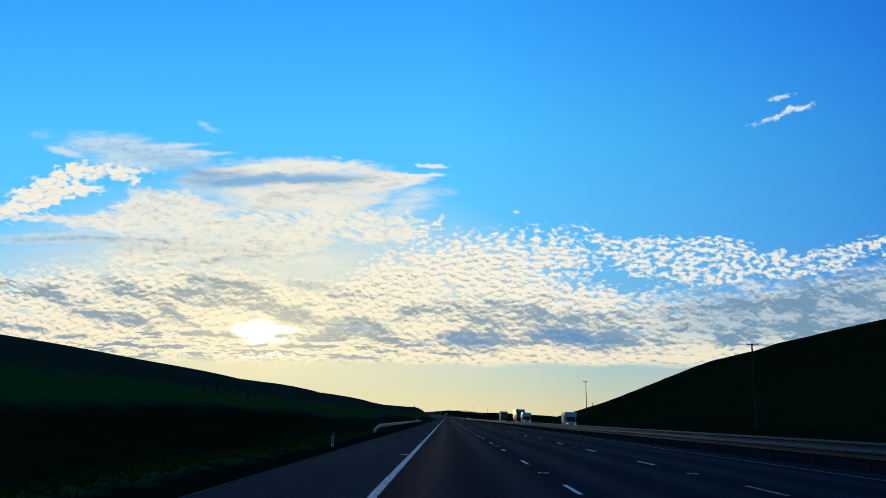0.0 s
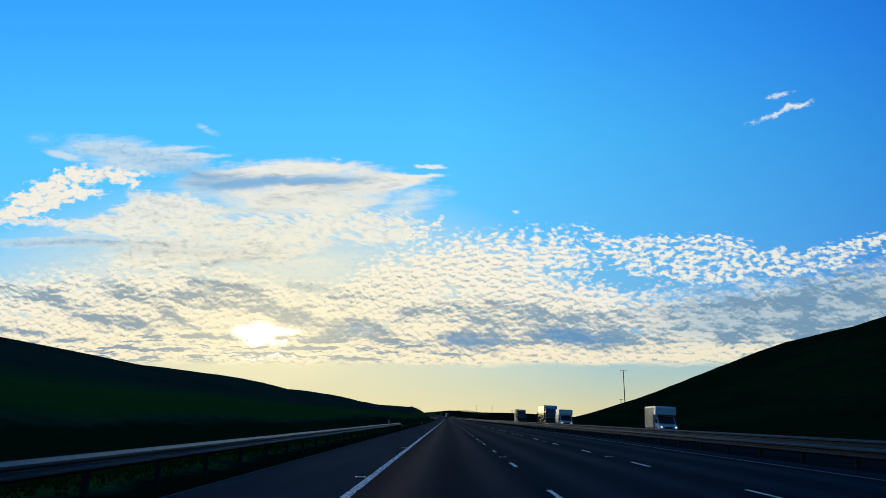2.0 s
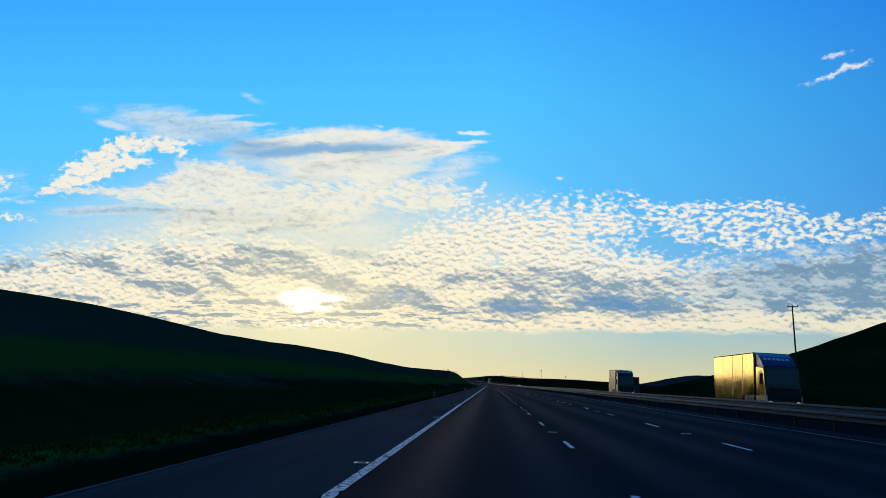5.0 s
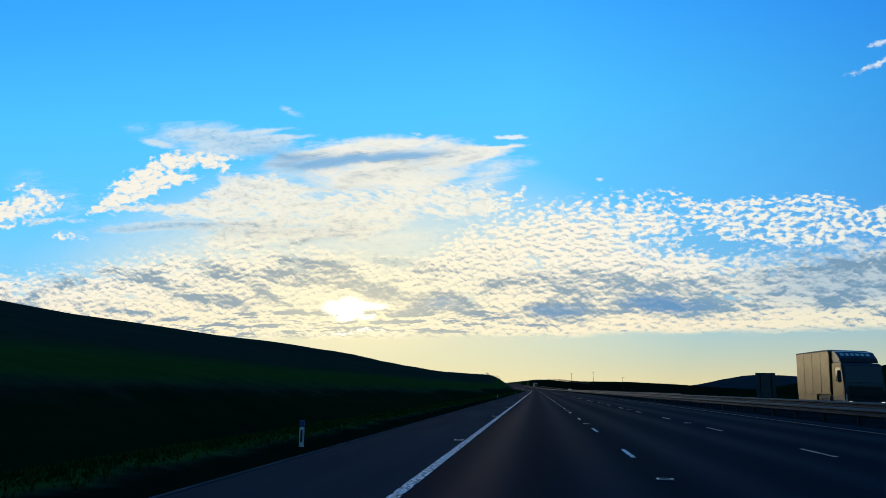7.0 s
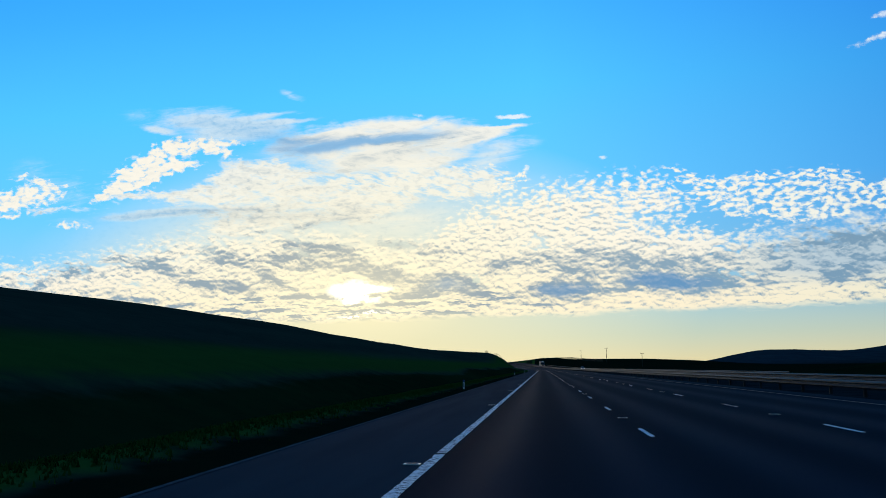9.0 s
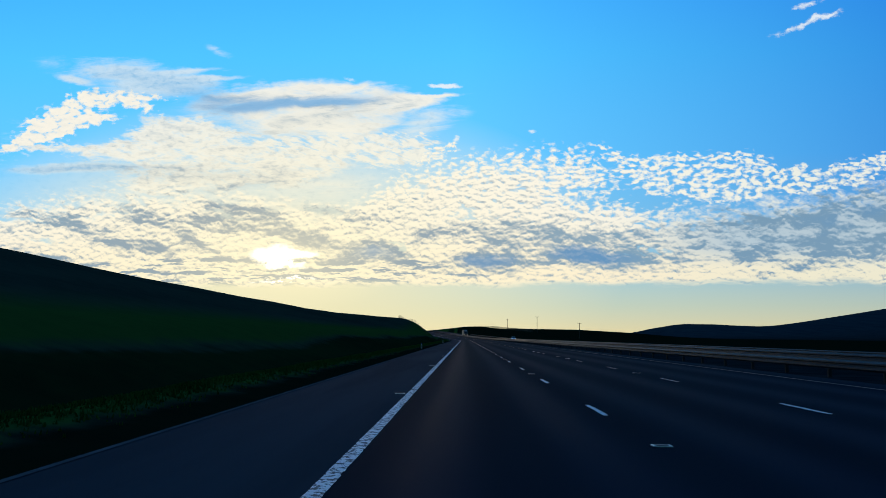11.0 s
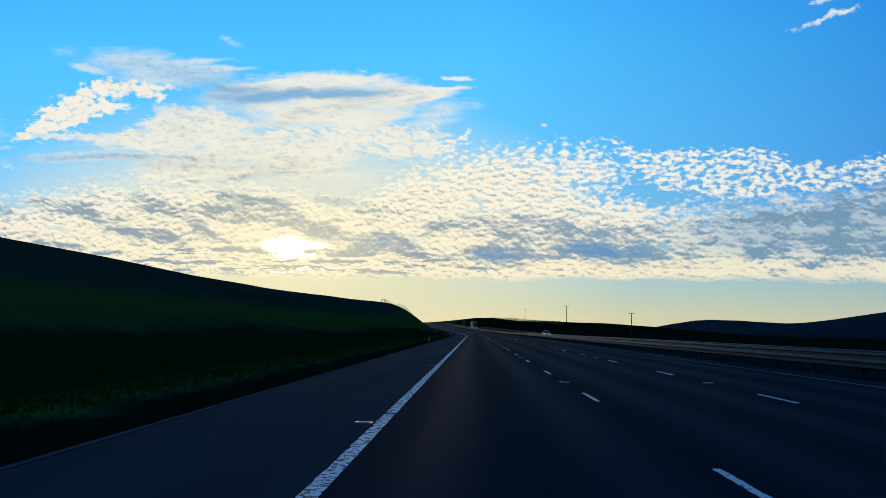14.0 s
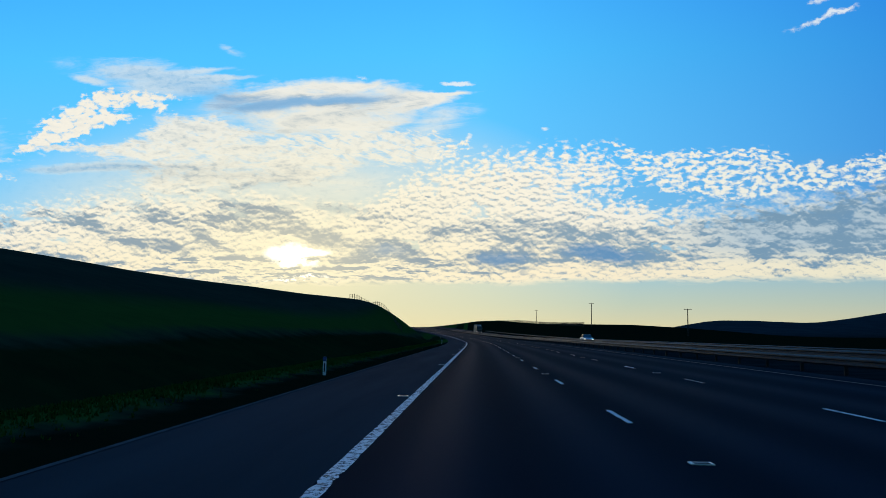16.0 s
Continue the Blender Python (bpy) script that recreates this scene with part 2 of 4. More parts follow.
    shade = k.total([
        mul(dark, 0.95), k.math("MAXIMUM", mul(hem_line, 4.0), 0.0),
        mul(mul(under, top_of(deck, flocks)), k.math("MULTIPLY_ADD", low, -0.2, 0.75)),
        mul(k.step(add(mul(lump, 0.7), add(mul(roll, 0.6), mul(fleck, 0.2))), -0.25, 0.95), mul(k.math("MULTIPLY_ADD", low, 0.40, 0.16), sub(1.0, mul(hem, 0.7)))),
        mul(k.step(sub(mul(fleck, -1.0), mul(fine, 0.4)), -0.1, 1.0), mul(sub(1.0, banks), 0.34)),
        mul(mul(fine, 0.12), sub(1.0, banks))])
    shade = add(shade, mul(slab, mul(sub(add(lump, mul(roll, 0.8)), 0.25), 0.45)))
    crest = mul(slab, sub(1.0, k.step(add(inside, mul(lump, 0.012)), 0.006, 0.034)))
    shade = sub(shade, mul(crest, 0.8))
    belly = k.total([W(0.9, S(510, 281, 210, 17, -5)), W(0.8, S(400, 284, 110, 26, -2)), W(0.6, S(330, 262, 120, 40, 5)), W(0.45, S(590, 300, 150, 30, -4)), W(0.55, S(210, 240, 170, 34, 4)),
                     W(0.9, S(120, 392, 260, 12, -1)), W(0.8, S(400, 425, 110, 9, -6)), W(0.5, S(260, 405, 190, 22, 0)), W(0.4, S(400, 405, 200, 30, 0)), W(0.35, S(480, 318, 90, 26, 0)), W(0.5, S(600, 282, 110, 9, -3))])
    shade = add(shade, mul(add(belly, mul(mul(streak, 0.30), k.step(belly, 0.0, 0.4))), 0.55))
    shade = add(shade, mul(k.step(add(streak, mul(ripple, 0.5)), -0.2, 1.1), mul(top_of(brush, banks), 0.40)))

    lit = k.mix(k.step(y, 0.46, 0.60), (0.90, 0.86, 0.75), (0.93, 0.82, 0.60))
    lit = k.mix(k.step(x, 0.85, 1.5), lit, k.mix(1.0, lit, (0.86, 0.93, 0.98), "MULTIPLY"))
    lit = k.mix(mul(near_sun, 0.9), lit, (1.0, 0.90, 0.60))
    lit = k.mix(mul(slab, mul(k.step(inside, 0.01, 0.06), sub(1.0, k.step(y, 0.53, 0.58)))), lit, (0.44, 0.55, 0.62))
    grey = k.mix(mul(near_sun, 0.9), (0.22, 0.35, 0.46), (0.37, 0.395, 0.38))
    grey = k.mix(mul(slab, 0.8), grey, (0.17, 0.30, 0.43))
    deep = k.mix(mul(near_sun, 0.8), (0.10, 0.27, 0.50), (0.26, 0.36, 0.44))
    tone = k.mix(k.step(shade, -0.12, 1.22), lit, grey)
    blue_mass = k.total([W(1.3, B(835, 561, 80, 17, 0)), W(1.5, B(1012, 552, 110, 24, 4)), W(1.0, B(632, 546, 55, 20, 4)), W(0.5, B(1500, 480, 220, 50, -14))])
    tone = k.mix(mul(k.step(add(blue_mass, mul(lump, 0.2)), 0.15, 1.0), 0.85), tone, deep)
    blue_belly = k.total([W(0.9, S(395, 284, 120, 24, -2)), W(1.0, S(520, 279, 190, 14, -5)), W(0.6, S(320, 266, 80, 30, 0)), W(0.5, S(600, 280, 120, 10, -2)), W(0.45, S(220, 236, 160, 34, 4)), W(0.5, S(120, 392, 260, 10, -1))])
    tone = k.mix(mul(k.step(add(blue_belly, mul(mul(streak, 0.3), k.step(blue_belly, 0.0, 0.4))), 0.10, 1.0), 0.85), tone, (0.20, 0.42, 0.68))
    solid = top_of(top_of(deck, flocks), top_of(banks, top_of(clumps, top_of(mul(ripples, 0.88), mul(brush, 0.90)))))
    alpha = top_of(solid, top_of(veils, wisp))
    haze = mul(k.blob(flat, 420, 470, 620, 150), 0.55)
    alpha = add(alpha, mul(sub(1.0, alpha), haze))
    low_end = sub(1.0, k.step(add(y, add(mul(wy, 0.004), mul(thread, 0.006))), 0.594, 0.611))
    alpha = mul(mul(alpha, low_end), front)
    tone = k.mix(mul(mul(wisp, 0.85), sub(1.0, solid)), tone, (0.80, 0.86, 0.92))
    picture = k.mix(alpha, clear, tone)

    # the veiled sun, broken by the cloud before it
    glow = k.blob(flat, 468, 552, 230, 105)
    picture = k.mix(mul(glow, 0.40), picture, (1.1, 0.98, 0.62))
    heart = k.total([W(1.3, B(455, 548, 46, 24, 0)), W(1.0, B(500, 545, 50, 10, -6)), W(0.8, B(480, 566, 60, 10, 0)), W(0.9, mul(B(480, 597, 110, 13, 0), k.step(add(thread, mul(fine, 0.5)), -0.15, 0.5)))])
    heart = sub(heart, mul(k.step(add(fleck, lump), 0.1, 1.2), 0.35))
    picture = k.mix(k.step(heart, 0.12, 0.62), picture, (1.6, 1.46, 1.08))
    back = wn.new("ShaderNodeBackground")
    wl.new(picture, back.inputs["Color"])
    back.inputs["Strength"].default_value = 1.0
    wl.new(back.outputs[0], wn.new("ShaderNodeOutputWorld").inputs["Surface"])


build_sky()
sun = new("sun", bpy.data.lights.new("sun", "SUN"))
sun.data.energy, sun.data.angle, sun.data.color = 0.25, radians(25), (1.0, 0.80, 0.52)
sun.rotation_euler = (radians(90 - SUN_EL), 0, radians(180 - SUN_AZ))

# ================= materials =================


def material(name, colour, rough=0.8, metal=0.0, second=None, scale=3.0, fine=40.0, bump=0.0, spec=0.5, along=0.0, patch=None, zones_and_haze=False, tint=None, tracks=0.0):
    """A surface that varies at two scales: patches of the second colour, and fine grain."""
    m = bpy.data.materials.new(name)
    m.use_nodes = True
    k = Net(m.node_tree)
    b = m.node_tree.nodes["Principled BSDF"]
    at = k.n.new("ShaderNodeTexCoord").outputs["Object"]
    second = second or tuple(c * 0.7 for c in colour)
    big = k.noise(k.vec("MULTIPLY", at, (1, along, 1)) if along else at, scale, 4, 0.6, dims="3D")
    small = k.noise(at, fine, 3, 0.6, dims="3D")
    f = k.math("ADD", k.math("MULTIPLY", k.step(big, 0.3, 0.7), 0.65), k.math("MULTIPLY", small, 0.35))
    if patch:
        f = k.step(k.math("ADD", k.math("MULTIPLY", big, 0.7), k.math("MULTIPLY", small, 0.3)), *patch)
    c = k.mix(f, colour, second)
    if zones_and_haze:
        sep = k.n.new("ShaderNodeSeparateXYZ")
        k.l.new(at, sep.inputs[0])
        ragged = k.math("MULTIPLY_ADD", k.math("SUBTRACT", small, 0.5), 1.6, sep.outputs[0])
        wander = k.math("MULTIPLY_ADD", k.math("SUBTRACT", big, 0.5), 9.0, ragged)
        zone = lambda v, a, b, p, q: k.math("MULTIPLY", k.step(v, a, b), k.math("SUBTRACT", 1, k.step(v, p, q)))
        # Hump and bench painted greener as if lit from above, the ditch darker.
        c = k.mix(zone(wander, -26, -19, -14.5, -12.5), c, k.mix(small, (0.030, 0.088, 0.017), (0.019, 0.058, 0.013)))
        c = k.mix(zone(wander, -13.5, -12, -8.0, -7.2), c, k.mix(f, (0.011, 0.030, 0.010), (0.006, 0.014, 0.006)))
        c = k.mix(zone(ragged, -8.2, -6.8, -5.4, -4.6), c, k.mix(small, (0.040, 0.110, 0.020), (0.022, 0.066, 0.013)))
        # Near-black strip along the edge of the shoulder.
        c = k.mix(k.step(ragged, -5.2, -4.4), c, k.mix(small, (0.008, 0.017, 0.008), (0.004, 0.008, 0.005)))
        # Right bank: darker from x 28 outwards, fading out between y 430 and 560.
        right_bank = k.math("MULTIPLY", k.step(sep.outputs[0], 28, 50), k.math("SUBTRACT", 1, k.step(sep.outputs[1], 430, 560)))
        c = k.mix(right_bank, c, k.mix(f, (0.010, 0.026, 0.009), (0.005, 0.010, 0.005)))
        # Distance haze painted in: the land turns blue-grey past y 1100.
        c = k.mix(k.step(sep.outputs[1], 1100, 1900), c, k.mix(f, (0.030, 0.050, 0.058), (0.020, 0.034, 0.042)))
    gloss = rough
    if tracks:
        lane = k.n.new("ShaderNodeAttribute")
        lane.attribute_name = "across"
        worn = k.math("COSINE", k.math("MULTIPLY", k.math("SUBTRACT", lane.outputs["Fac"], 1.0), 2 * math.pi / 1.87))
        worn = k.math("ADD", k.math("MULTIPLY", worn, 0.5), k.math("MULTIPLY", k.math("SUBTRACT", big, 0.5), 1.6))
        c = k.mix(k.math("MULTIPLY", k.step(worn, -0.6, 0.8), tracks), c, k.mix(1.0, c, (1.15, 1.45, 1.8), "MULTIPLY"))
        gloss = k.math("MULTIPLY_ADD", k.step(worn, -0.6, 0.8), -0.16, rough)
    k.l.new(c, b.inputs["Base Color"])
    k.put(b.inputs["Roughness"], k.math("MULTIPLY_ADD", k.math("SUBTRACT", small, 0.5), 0.2, gloss, True))
    b.inputs["Metallic"].default_value = metal
    b.inputs["Specular IOR Level"].default_value = spec
    if tint:
        b.inputs["Specular Tint"].default_value = (*tint, 1)
    if bump:
        n = k.n.new("ShaderNodeBump")
        n.inputs["Strength"].default_value, n.inputs["Distance"].default_value = bump, 0.02
        k.l.new(small, n.inputs["Height"])
        k.l.new(n.outputs[0], b.inputs["Normal"])
    return m


ASPHALT = material("asphalt", (0.0105, 0.026, 0.038), 0.66, second=(0.007, 0.017, 0.026), scale=0.6, fine=60, bump=0.2, spec=0.0005, along=0.06, tint=(0.30, 0.70, 1.0), tracks=0.55)
SHOULDER = material("shoulder_asphalt", (0.048, 0.062, 0.074), 0.85, second=(0.031, 0.041, 0.050), scale=0.6, fine=60, bump=0.25, spec=0.0008, along=0.08, tint=(0.40, 0.70, 1.0))
DASH_PAINT = material("worn_dash_paint", (0.70, 0.73, 0.76), 0.7, second=(0.07, 0.08, 0.09), scale=8, fine=40, bump=0.3, patch=(0.56, 0.62))
FAINT_PAINT = material("faint_dash_paint", (0.30, 0.29, 0.28), 0.8, second=(0.05, 0.055, 0.06), scale=6, fine=40, bump=0.3, patch=(0.50, 0.60))
DULL_PAINT = material("dull_road_paint", (0.10, 0.105, 0.11), 0.8, second=(0.05, 0.055, 0.06), scale=2, fine=25)
WORN_PAINT = material("worn_road_paint", (0.80, 0.82, 0.84), 0.7, second=(0.06, 0.07, 0.08), scale=11, fine=45, bump=0.3, patch=(0.50, 0.545))
CONCRETE = material("channel_concrete", (0.13, 0.13, 0.135), 0.9, second=(0.06, 0.062, 0.066), scale=2, fine=30, spec=0.0)
SOIL = material("dark_soil", (0.022, 0.030, 0.034), 0.95, second=(0.010, 0.014, 0.015), scale=0.5, fine=12, bump=0.5, spec=0.0)
# Pale greyish base: sun haze over the upper bank is put into the colour.
GRASS = material("grass", (0.034, 0.054, 0.036), 0.95, second=(0.018, 0.030, 0.022), scale=0.07, fine=0.6, spec=0.0, along=0.16, patch=(0.30, 0.70), zones_and_haze=True)
BLADES = material("grass_blades", (0.040, 0.105, 0.020), 0.9, second=(0.020, 0.062, 0.013), scale=0.2, fine=3, spec=0.0)
STEEL = material("galvanised_steel", (0.045, 0.060, 0.072), 0.55, 0.2, second=(0.028, 0.040, 0.050), scale=1.5, fine=20, spec=0.03)
BRIGHT_STEEL = material("new_galvanised_steel", (0.042, 0.056, 0.068), 0.5, 0.3, second=(0.026, 0.035, 0.043), scale=1.5, fine=20)
POST_STEEL = material("weathered_steel", (0.04, 0.04, 0.044), 0.75, 0.0, second=(0.024, 0.022, 0.022), scale=2, fine=20, spec=0.05)
WOOD = material("weathered_pole_wood", (0.06, 0.048, 0.036), 0.9, second=(0.03, 0.025, 0.02), scale=2, fine=30)
GREY_METAL = material("dull_grey_sheet", (0.10, 0.11, 0.12), 0.6, 0.2, second=(0.07, 0.08, 0.09), scale=0.8, fine=12)
WHITE_PLASTIC = material("white_post_plastic", (0.88, 0.89, 0.90), 0.5, second=(0.78, 0.79, 0.80), scale=4, fine=30)
BLUE_PLASTIC = material("blue_post_cap", (0.03, 0.10, 0.32), 0.45, second=(0.02, 0.07, 0.25), scale=4, fine=30)
BLACK_PLASTIC = material("black_plastic", (0.015, 0.015, 0.017), 0.5, second=(0.010, 0.010, 0.011), scale=4, fine=30)
# White paint with the blue of the mirrored sky mixed into its colour.
WHITE_PAINT = material("white_van_paint", (0.62, 0.74, 0.92), 0.22, 0.25, second=(0.54, 0.66, 0.84), scale=0.7, fine=8, spec=1.0)
BLUE_PAINT = material("blue_cab_paint", (0.03, 0.10, 0.36), 0.3, second=(0.02, 0.07, 0.28), scale=0.7, fine=8, spec=0.6)
# The sunset's gold reflection is put into this metal's base colour.
SUNSET_GOLD_SIDE = material("polished_sunset_gold_side", (0.60, 0.41, 0.075), 0.11, 1.0, second=(0.46, 0.31, 0.055), scale=0.3, fine=1.2, spec=0.5)
BRONZE_SIDE = material("dull_bronze_box_side", (0.16, 0.12, 0.05), 0.35, 0.8, second=(0.11, 0.085, 0.04), scale=0.35, fine=1.2)
DARK_PAINT = material("dark_cab_paint", (0.03, 0.035, 0.045), 0.3, second=(0.02, 0.025, 0.035), scale=0.7, fine=8, spec=0.6)
# Warm half-metal tone holds the sun's gold gleam on the white folds.
CURTAIN = material("curtain_fabric", (0.72, 0.64, 0.46), 0.30, 0.6, second=(0.42, 0.37, 0.27), scale=1.2, fine=10, spec=0.6)
GLASS = material("dark_windscreen_glass", (0.010, 0.013, 0.018), 0.08, second=(0.008, 0.010, 0.014), scale=1, fine=5, spec=0.8)
RUBBER = material("tyre_rubber", (0.015, 0.015, 0.015), 0.85, second=(0.010, 0.010, 0.010), scale=3, fine=30)
STUD_WHITE = material("stud_reflector", (0.75, 0.75, 0.72), 0.35, second=(0.55, 0.55, 0.52), scale=6, fine=50)
LAMP_ON = bpy.data.materials.new("headlamp_lit")
LAMP_ON.use_nodes = True
LAMP_ON.node_tree.nodes["Principled BSDF"].inputs["Emission Color"].default_value = (1.0, 0.86, 0.66, 1)
LAMP_ON.node_tree.nodes["Principled BSDF"].inputs["Emission Strength"].default_value = 1.1

# ================= the lie of the land =================


def bend(y):
    """How far the road has swung to the left at y."""
    return -np.maximum(np.asarray(y, float) - 600, 0) ** 2 / 3527


def climb(y):
    """The road's height at y: flat, then rising past the bend."""
    d = np.clip(np.asarray(y, float) - 650, 0, 355)
    return 4.6e-5 * d ** 2


def ease(v, lo, hi):
    t = np.clip((v - lo) / (hi - lo), 0, 1)
    return t * t * (3 - 2 * t)


def road_z(u):
    """Height across the motorway: both carriageways fall away from the central reservation."""
    return np.interp(u, (-30, -3.3, 13.0, 16.8, 30.0, 60), (-0.35, -0.0825, 0.325, 0.36, 0.03, -0.1))


LEFT_Y = (-300, 0, 40, 80, 120, 160, 200, 250, 300, 350, 400, 430, 470, 500, 540, 570, 610, 640, 670, 694)
LEFT_D = (50.9, 53.6, 56.3, 59.0, 61.9, 64.8, 68.6, 70.2, 72.3, 75.5, 74.5, 74.0, 73.1, 71.3, 68.3, 63.5, 56.5, 47.8, 37.7, 26.8)
LEFT_H = (8.2, 8.7, 9.3, 9.8, 10.3, 10.8, 10.9, 12.0, 11.5, 12.3, 12.8, 13.1, 12.8, 12.3, 11.7, 11.1, 10.7, 10.5, 10.2, 10.0)
RIGHT_Y = (-300, 60, 100, 130, 160, 190, 215, 235, 255, 275, 295, 320, 345, 370, 420, 480)
RIGHT_H = (28.7, 28.4, 28.2, 28.0, 27.9, 28.0, 28.5, 29.2, 29.0, 29.2, 27.7, 23.2, 13.3, 6.1, 2.0, -3.0)
RIGHT_W = (72.8, 73.6, 74.4, 75.3, 76.4, 77.9, 79.5, 81.6, 84.4, 84.6, 80.9, 74.4, 53.2, 36.0, 32.0, 32.0)
RIGHT_P = 3.256
RIGHT_S = 0.0080
SPUR_Y = (600, 660, 710, 800, 960, 1150, 1500)
SPUR_H = (0.3, 2.3, 4.3, 5.7, 7.2, 3.0, 3.0)
HILL_A = (29.4, 584.5, 80.9)     # height, middle and half-width of the far hills
HILL_B = (122.3, 1345.5, 548.0)
HILL_C = (4.4, 338.1, 419.7)


def land(x, y):
    """The ground's height: verges, the cutting's two banks, the spur past the bend and the far hills."""
    x, y = np.asarray(x, float), np.asarray(y, float)
    u, lift = x - bend(y), climb(y)
    z = road_z(u) - 0.08 + lift
    # left bank
    d, h = np.interp(y, LEFT_Y, LEFT_D), np.interp(y, LEFT_Y, LEFT_H)
    t = np.clip((-u - 8) / (d - 8), 0, 1)
    rise = np.sin(t * np.pi / 2) ** 1.15
    past = np.maximum(-u - d, 0)
    left = h * rise + past * 0.04 - 0.00004 * past ** 2
    left *= 1 - ease(y + 0.6 * (-u - 27), 690, 765)
    z = z + np.where(u < -8, left, 0)
    # verge hump by the left shoulder, the ditch behind it, and a bulge low on the bank
    z = z + 0.26 * np.exp(-((u + 5.7) / 0.9) ** 2) - 0.45 * np.exp(-((u + 8.6) / 1.5) ** 2)
    z = z + np.where(u < 0, 0.5 * np.exp(-((u + 15.5) / 3.0) ** 2), 0) * (1 - ease(y, 640, 700))
    # right bank
    h = np.interp(y, RIGHT_Y, RIGHT_H)
    w = np.interp(y, RIGHT_Y, RIGHT_W)
    t = np.clip((u - 33) / w, 0, 1)
    right = h * np.sin(t * np.pi / 2) ** RIGHT_P - np.maximum(u - 33 - w, 0) * RIGHT_S * (h / 16)
    z = z + np.where(u > 33, right, 0)
    # spur beyond the bend, with the pole line on it
    spur = np.interp(y, SPUR_Y, SPUR_H)
    spur = spur * ease(u, 32, 52) * (1 - ease(x, 60 + 0.10 * (y - 700), 140 + 0.3 * np.maximum(y - 700, 0)))
    z = z + spur
    # far hills
    for (h, cx, w), cy in ((HILL_A, 2450), (HILL_B, 2050), (HILL_C, 2900)):
        z = z + h * np.exp(-((x - cx) / w) ** 2 - ((y - cy) / 420) ** 2)
    # low lumps in the pasture
    far = ease(np.abs(u - 13), 30, 80)
    z = z + far * (0.22 * np.sin(x * 0.061 + 1.0) * np.sin(y * 0.043) + 0.1 * np.sin(x * 0.17 + y * 0.11))
    return z


def grid_mesh(name, xs, ys, fn):
    X, Y = np.meshgrid(xs, ys)
    co = np.stack([X, Y, fn(X, Y)], -1).reshape(-1, 3)
    nx, ny = len(xs), len(ys)
    i = (np.arange(ny - 1)[:, None] * nx + np.arange(nx - 1)[None]).ravel()
    me = bpy.data.meshes.new(name)
    me.from_pydata(co.tolist(), [], np.stack([i, i + 1, i + 1 + nx, i + nx], -1).tolist())
    me.polygons.foreach_set("use_smooth", [True] * len(me.polygons))
    return me


def spread(*stretches):
    return np.unique(np.concatenate([np.arange(a, b, s) for a, b, s in stretches]))


def structure(name, me, mat, label, category=""):
    me.materials.append(mat)
    return tagged(new(name, me), label, category or name.replace("_", " "), kind="structure")


gx = spread((-4200, -600, 200), (-600, -120, 30), (-120, -40, 5), (-40, -2, 0.8), (-2, 34, 3), (34, 70, 1.5), (70, 160, 6), (160, 800, 30), (800, 4400, 150))
gy = spread((-900, -60, 60), (-60, 30, 6), (30, 760, 3), (760, 1300, 8), (1300, 3400, 60), (3400, 4801, 200))
structure("ground", grid_mesh("ground", gx, gy, land), GRASS, "dark green rough pasture on the cutting's banks, far hills tinted blue-grey for haze", "grassland")

ROAD_Y = spread((-60, 560, 10), (560, 1300.1, 5))


def strip(name, u0, u1, mat, label, lift=0.0, across=6, ys=ROAD_Y, parent=None):
    """A sheet that follows the road between two offsets from the edge line."""
    us = np.linspace(u0, u1, across)
    Y, U = np.meshgrid(ys, us, indexing="ij")
    co = np.stack([U + bend(Y), Y, road_z(U) + climb(Y) + lift], -1).reshape(-1, 3)
    nx, ny = len(us), len(ys)
    i = (np.arange(ny - 1)[:, None] * nx + np.arange(nx - 1)[None]).ravel()
    me = bpy.data.meshes.new(name)
    me.from_pydata(co.tolist(), [], np.stack([i, i + 1, i + 1 + nx, i + nx], -1).tolist())
    me.attributes.new("across", "FLOAT", "POINT").data.foreach_set("value", U.reshape(-1).astype(np.float32))
    return structure(name, me, mat, label)


road = strip("road", -0.1, 12.4, ASPHALT, "dark asphalt carriageway with three lanes", across=8)
shoulder = strip("hard_shoulder", -3.25, -0.1, SHOULDER, "paler worn asphalt hard shoulder", across=4)
far_road = strip("opposite_road", 16.9, 30.0, ASPHALT, "dark asphalt carriageway for oncoming traffic", across=8)

# white lines and the concrete channel at the shoulder's edge
strip("central_reservation", 12.4, 16.9, SOIL, "dark trampled soil and thin grass between the carriageways", -0.03, 6)
strip("edge_channel", -3.29, -3.18, CONCRETE, "narrow pale concrete channel at the edge of the shoulder", 0.008, 2)


def ragged_line(u0, u1, mat, label):
    """A painted line whose edges have crumbled, with chips missing along both sides."""
    rng = np.random.default_rng(11)
    ys = spread((-20, 620, 0.16), (620, 1300.1, 2.0))
    n = len(ys)
    chip = lambda: rng.uniform(0, 0.012, n) + (rng.random(n) < 0.06) * rng.uniform(0.01, 0.04, n)
    rows = [u0 + chip(), np.full(n, (u0 + u1) / 2), u1 - chip()]
    U = np.stack(rows, 1)
    Y = np.repeat(ys[:, None], 3, 1)
    co = np.stack([U + bend(Y), Y, road_z(U) + climb(Y) + 0.006], -1).reshape(-1, 3)
    whole = [j for j in range(n - 1) if ys[j] > 615 or (ys[j] - 9.78) % 18 > 0.2]
    i = (np.array(whole)[:, None] * 3 + np.arange(2)[None]).ravel()
    me = bpy.data.meshes.new("edge_line")
    me.from_pydata(co.tolist(), [], np.stack([i, i + 1, i + 4, i + 3], -1).tolist())
    structure("edge_line", me, mat, label)


ragged_line(-0.1, 0.09, WORN_PAINT, "worn white edge line beside the hard shoulder")
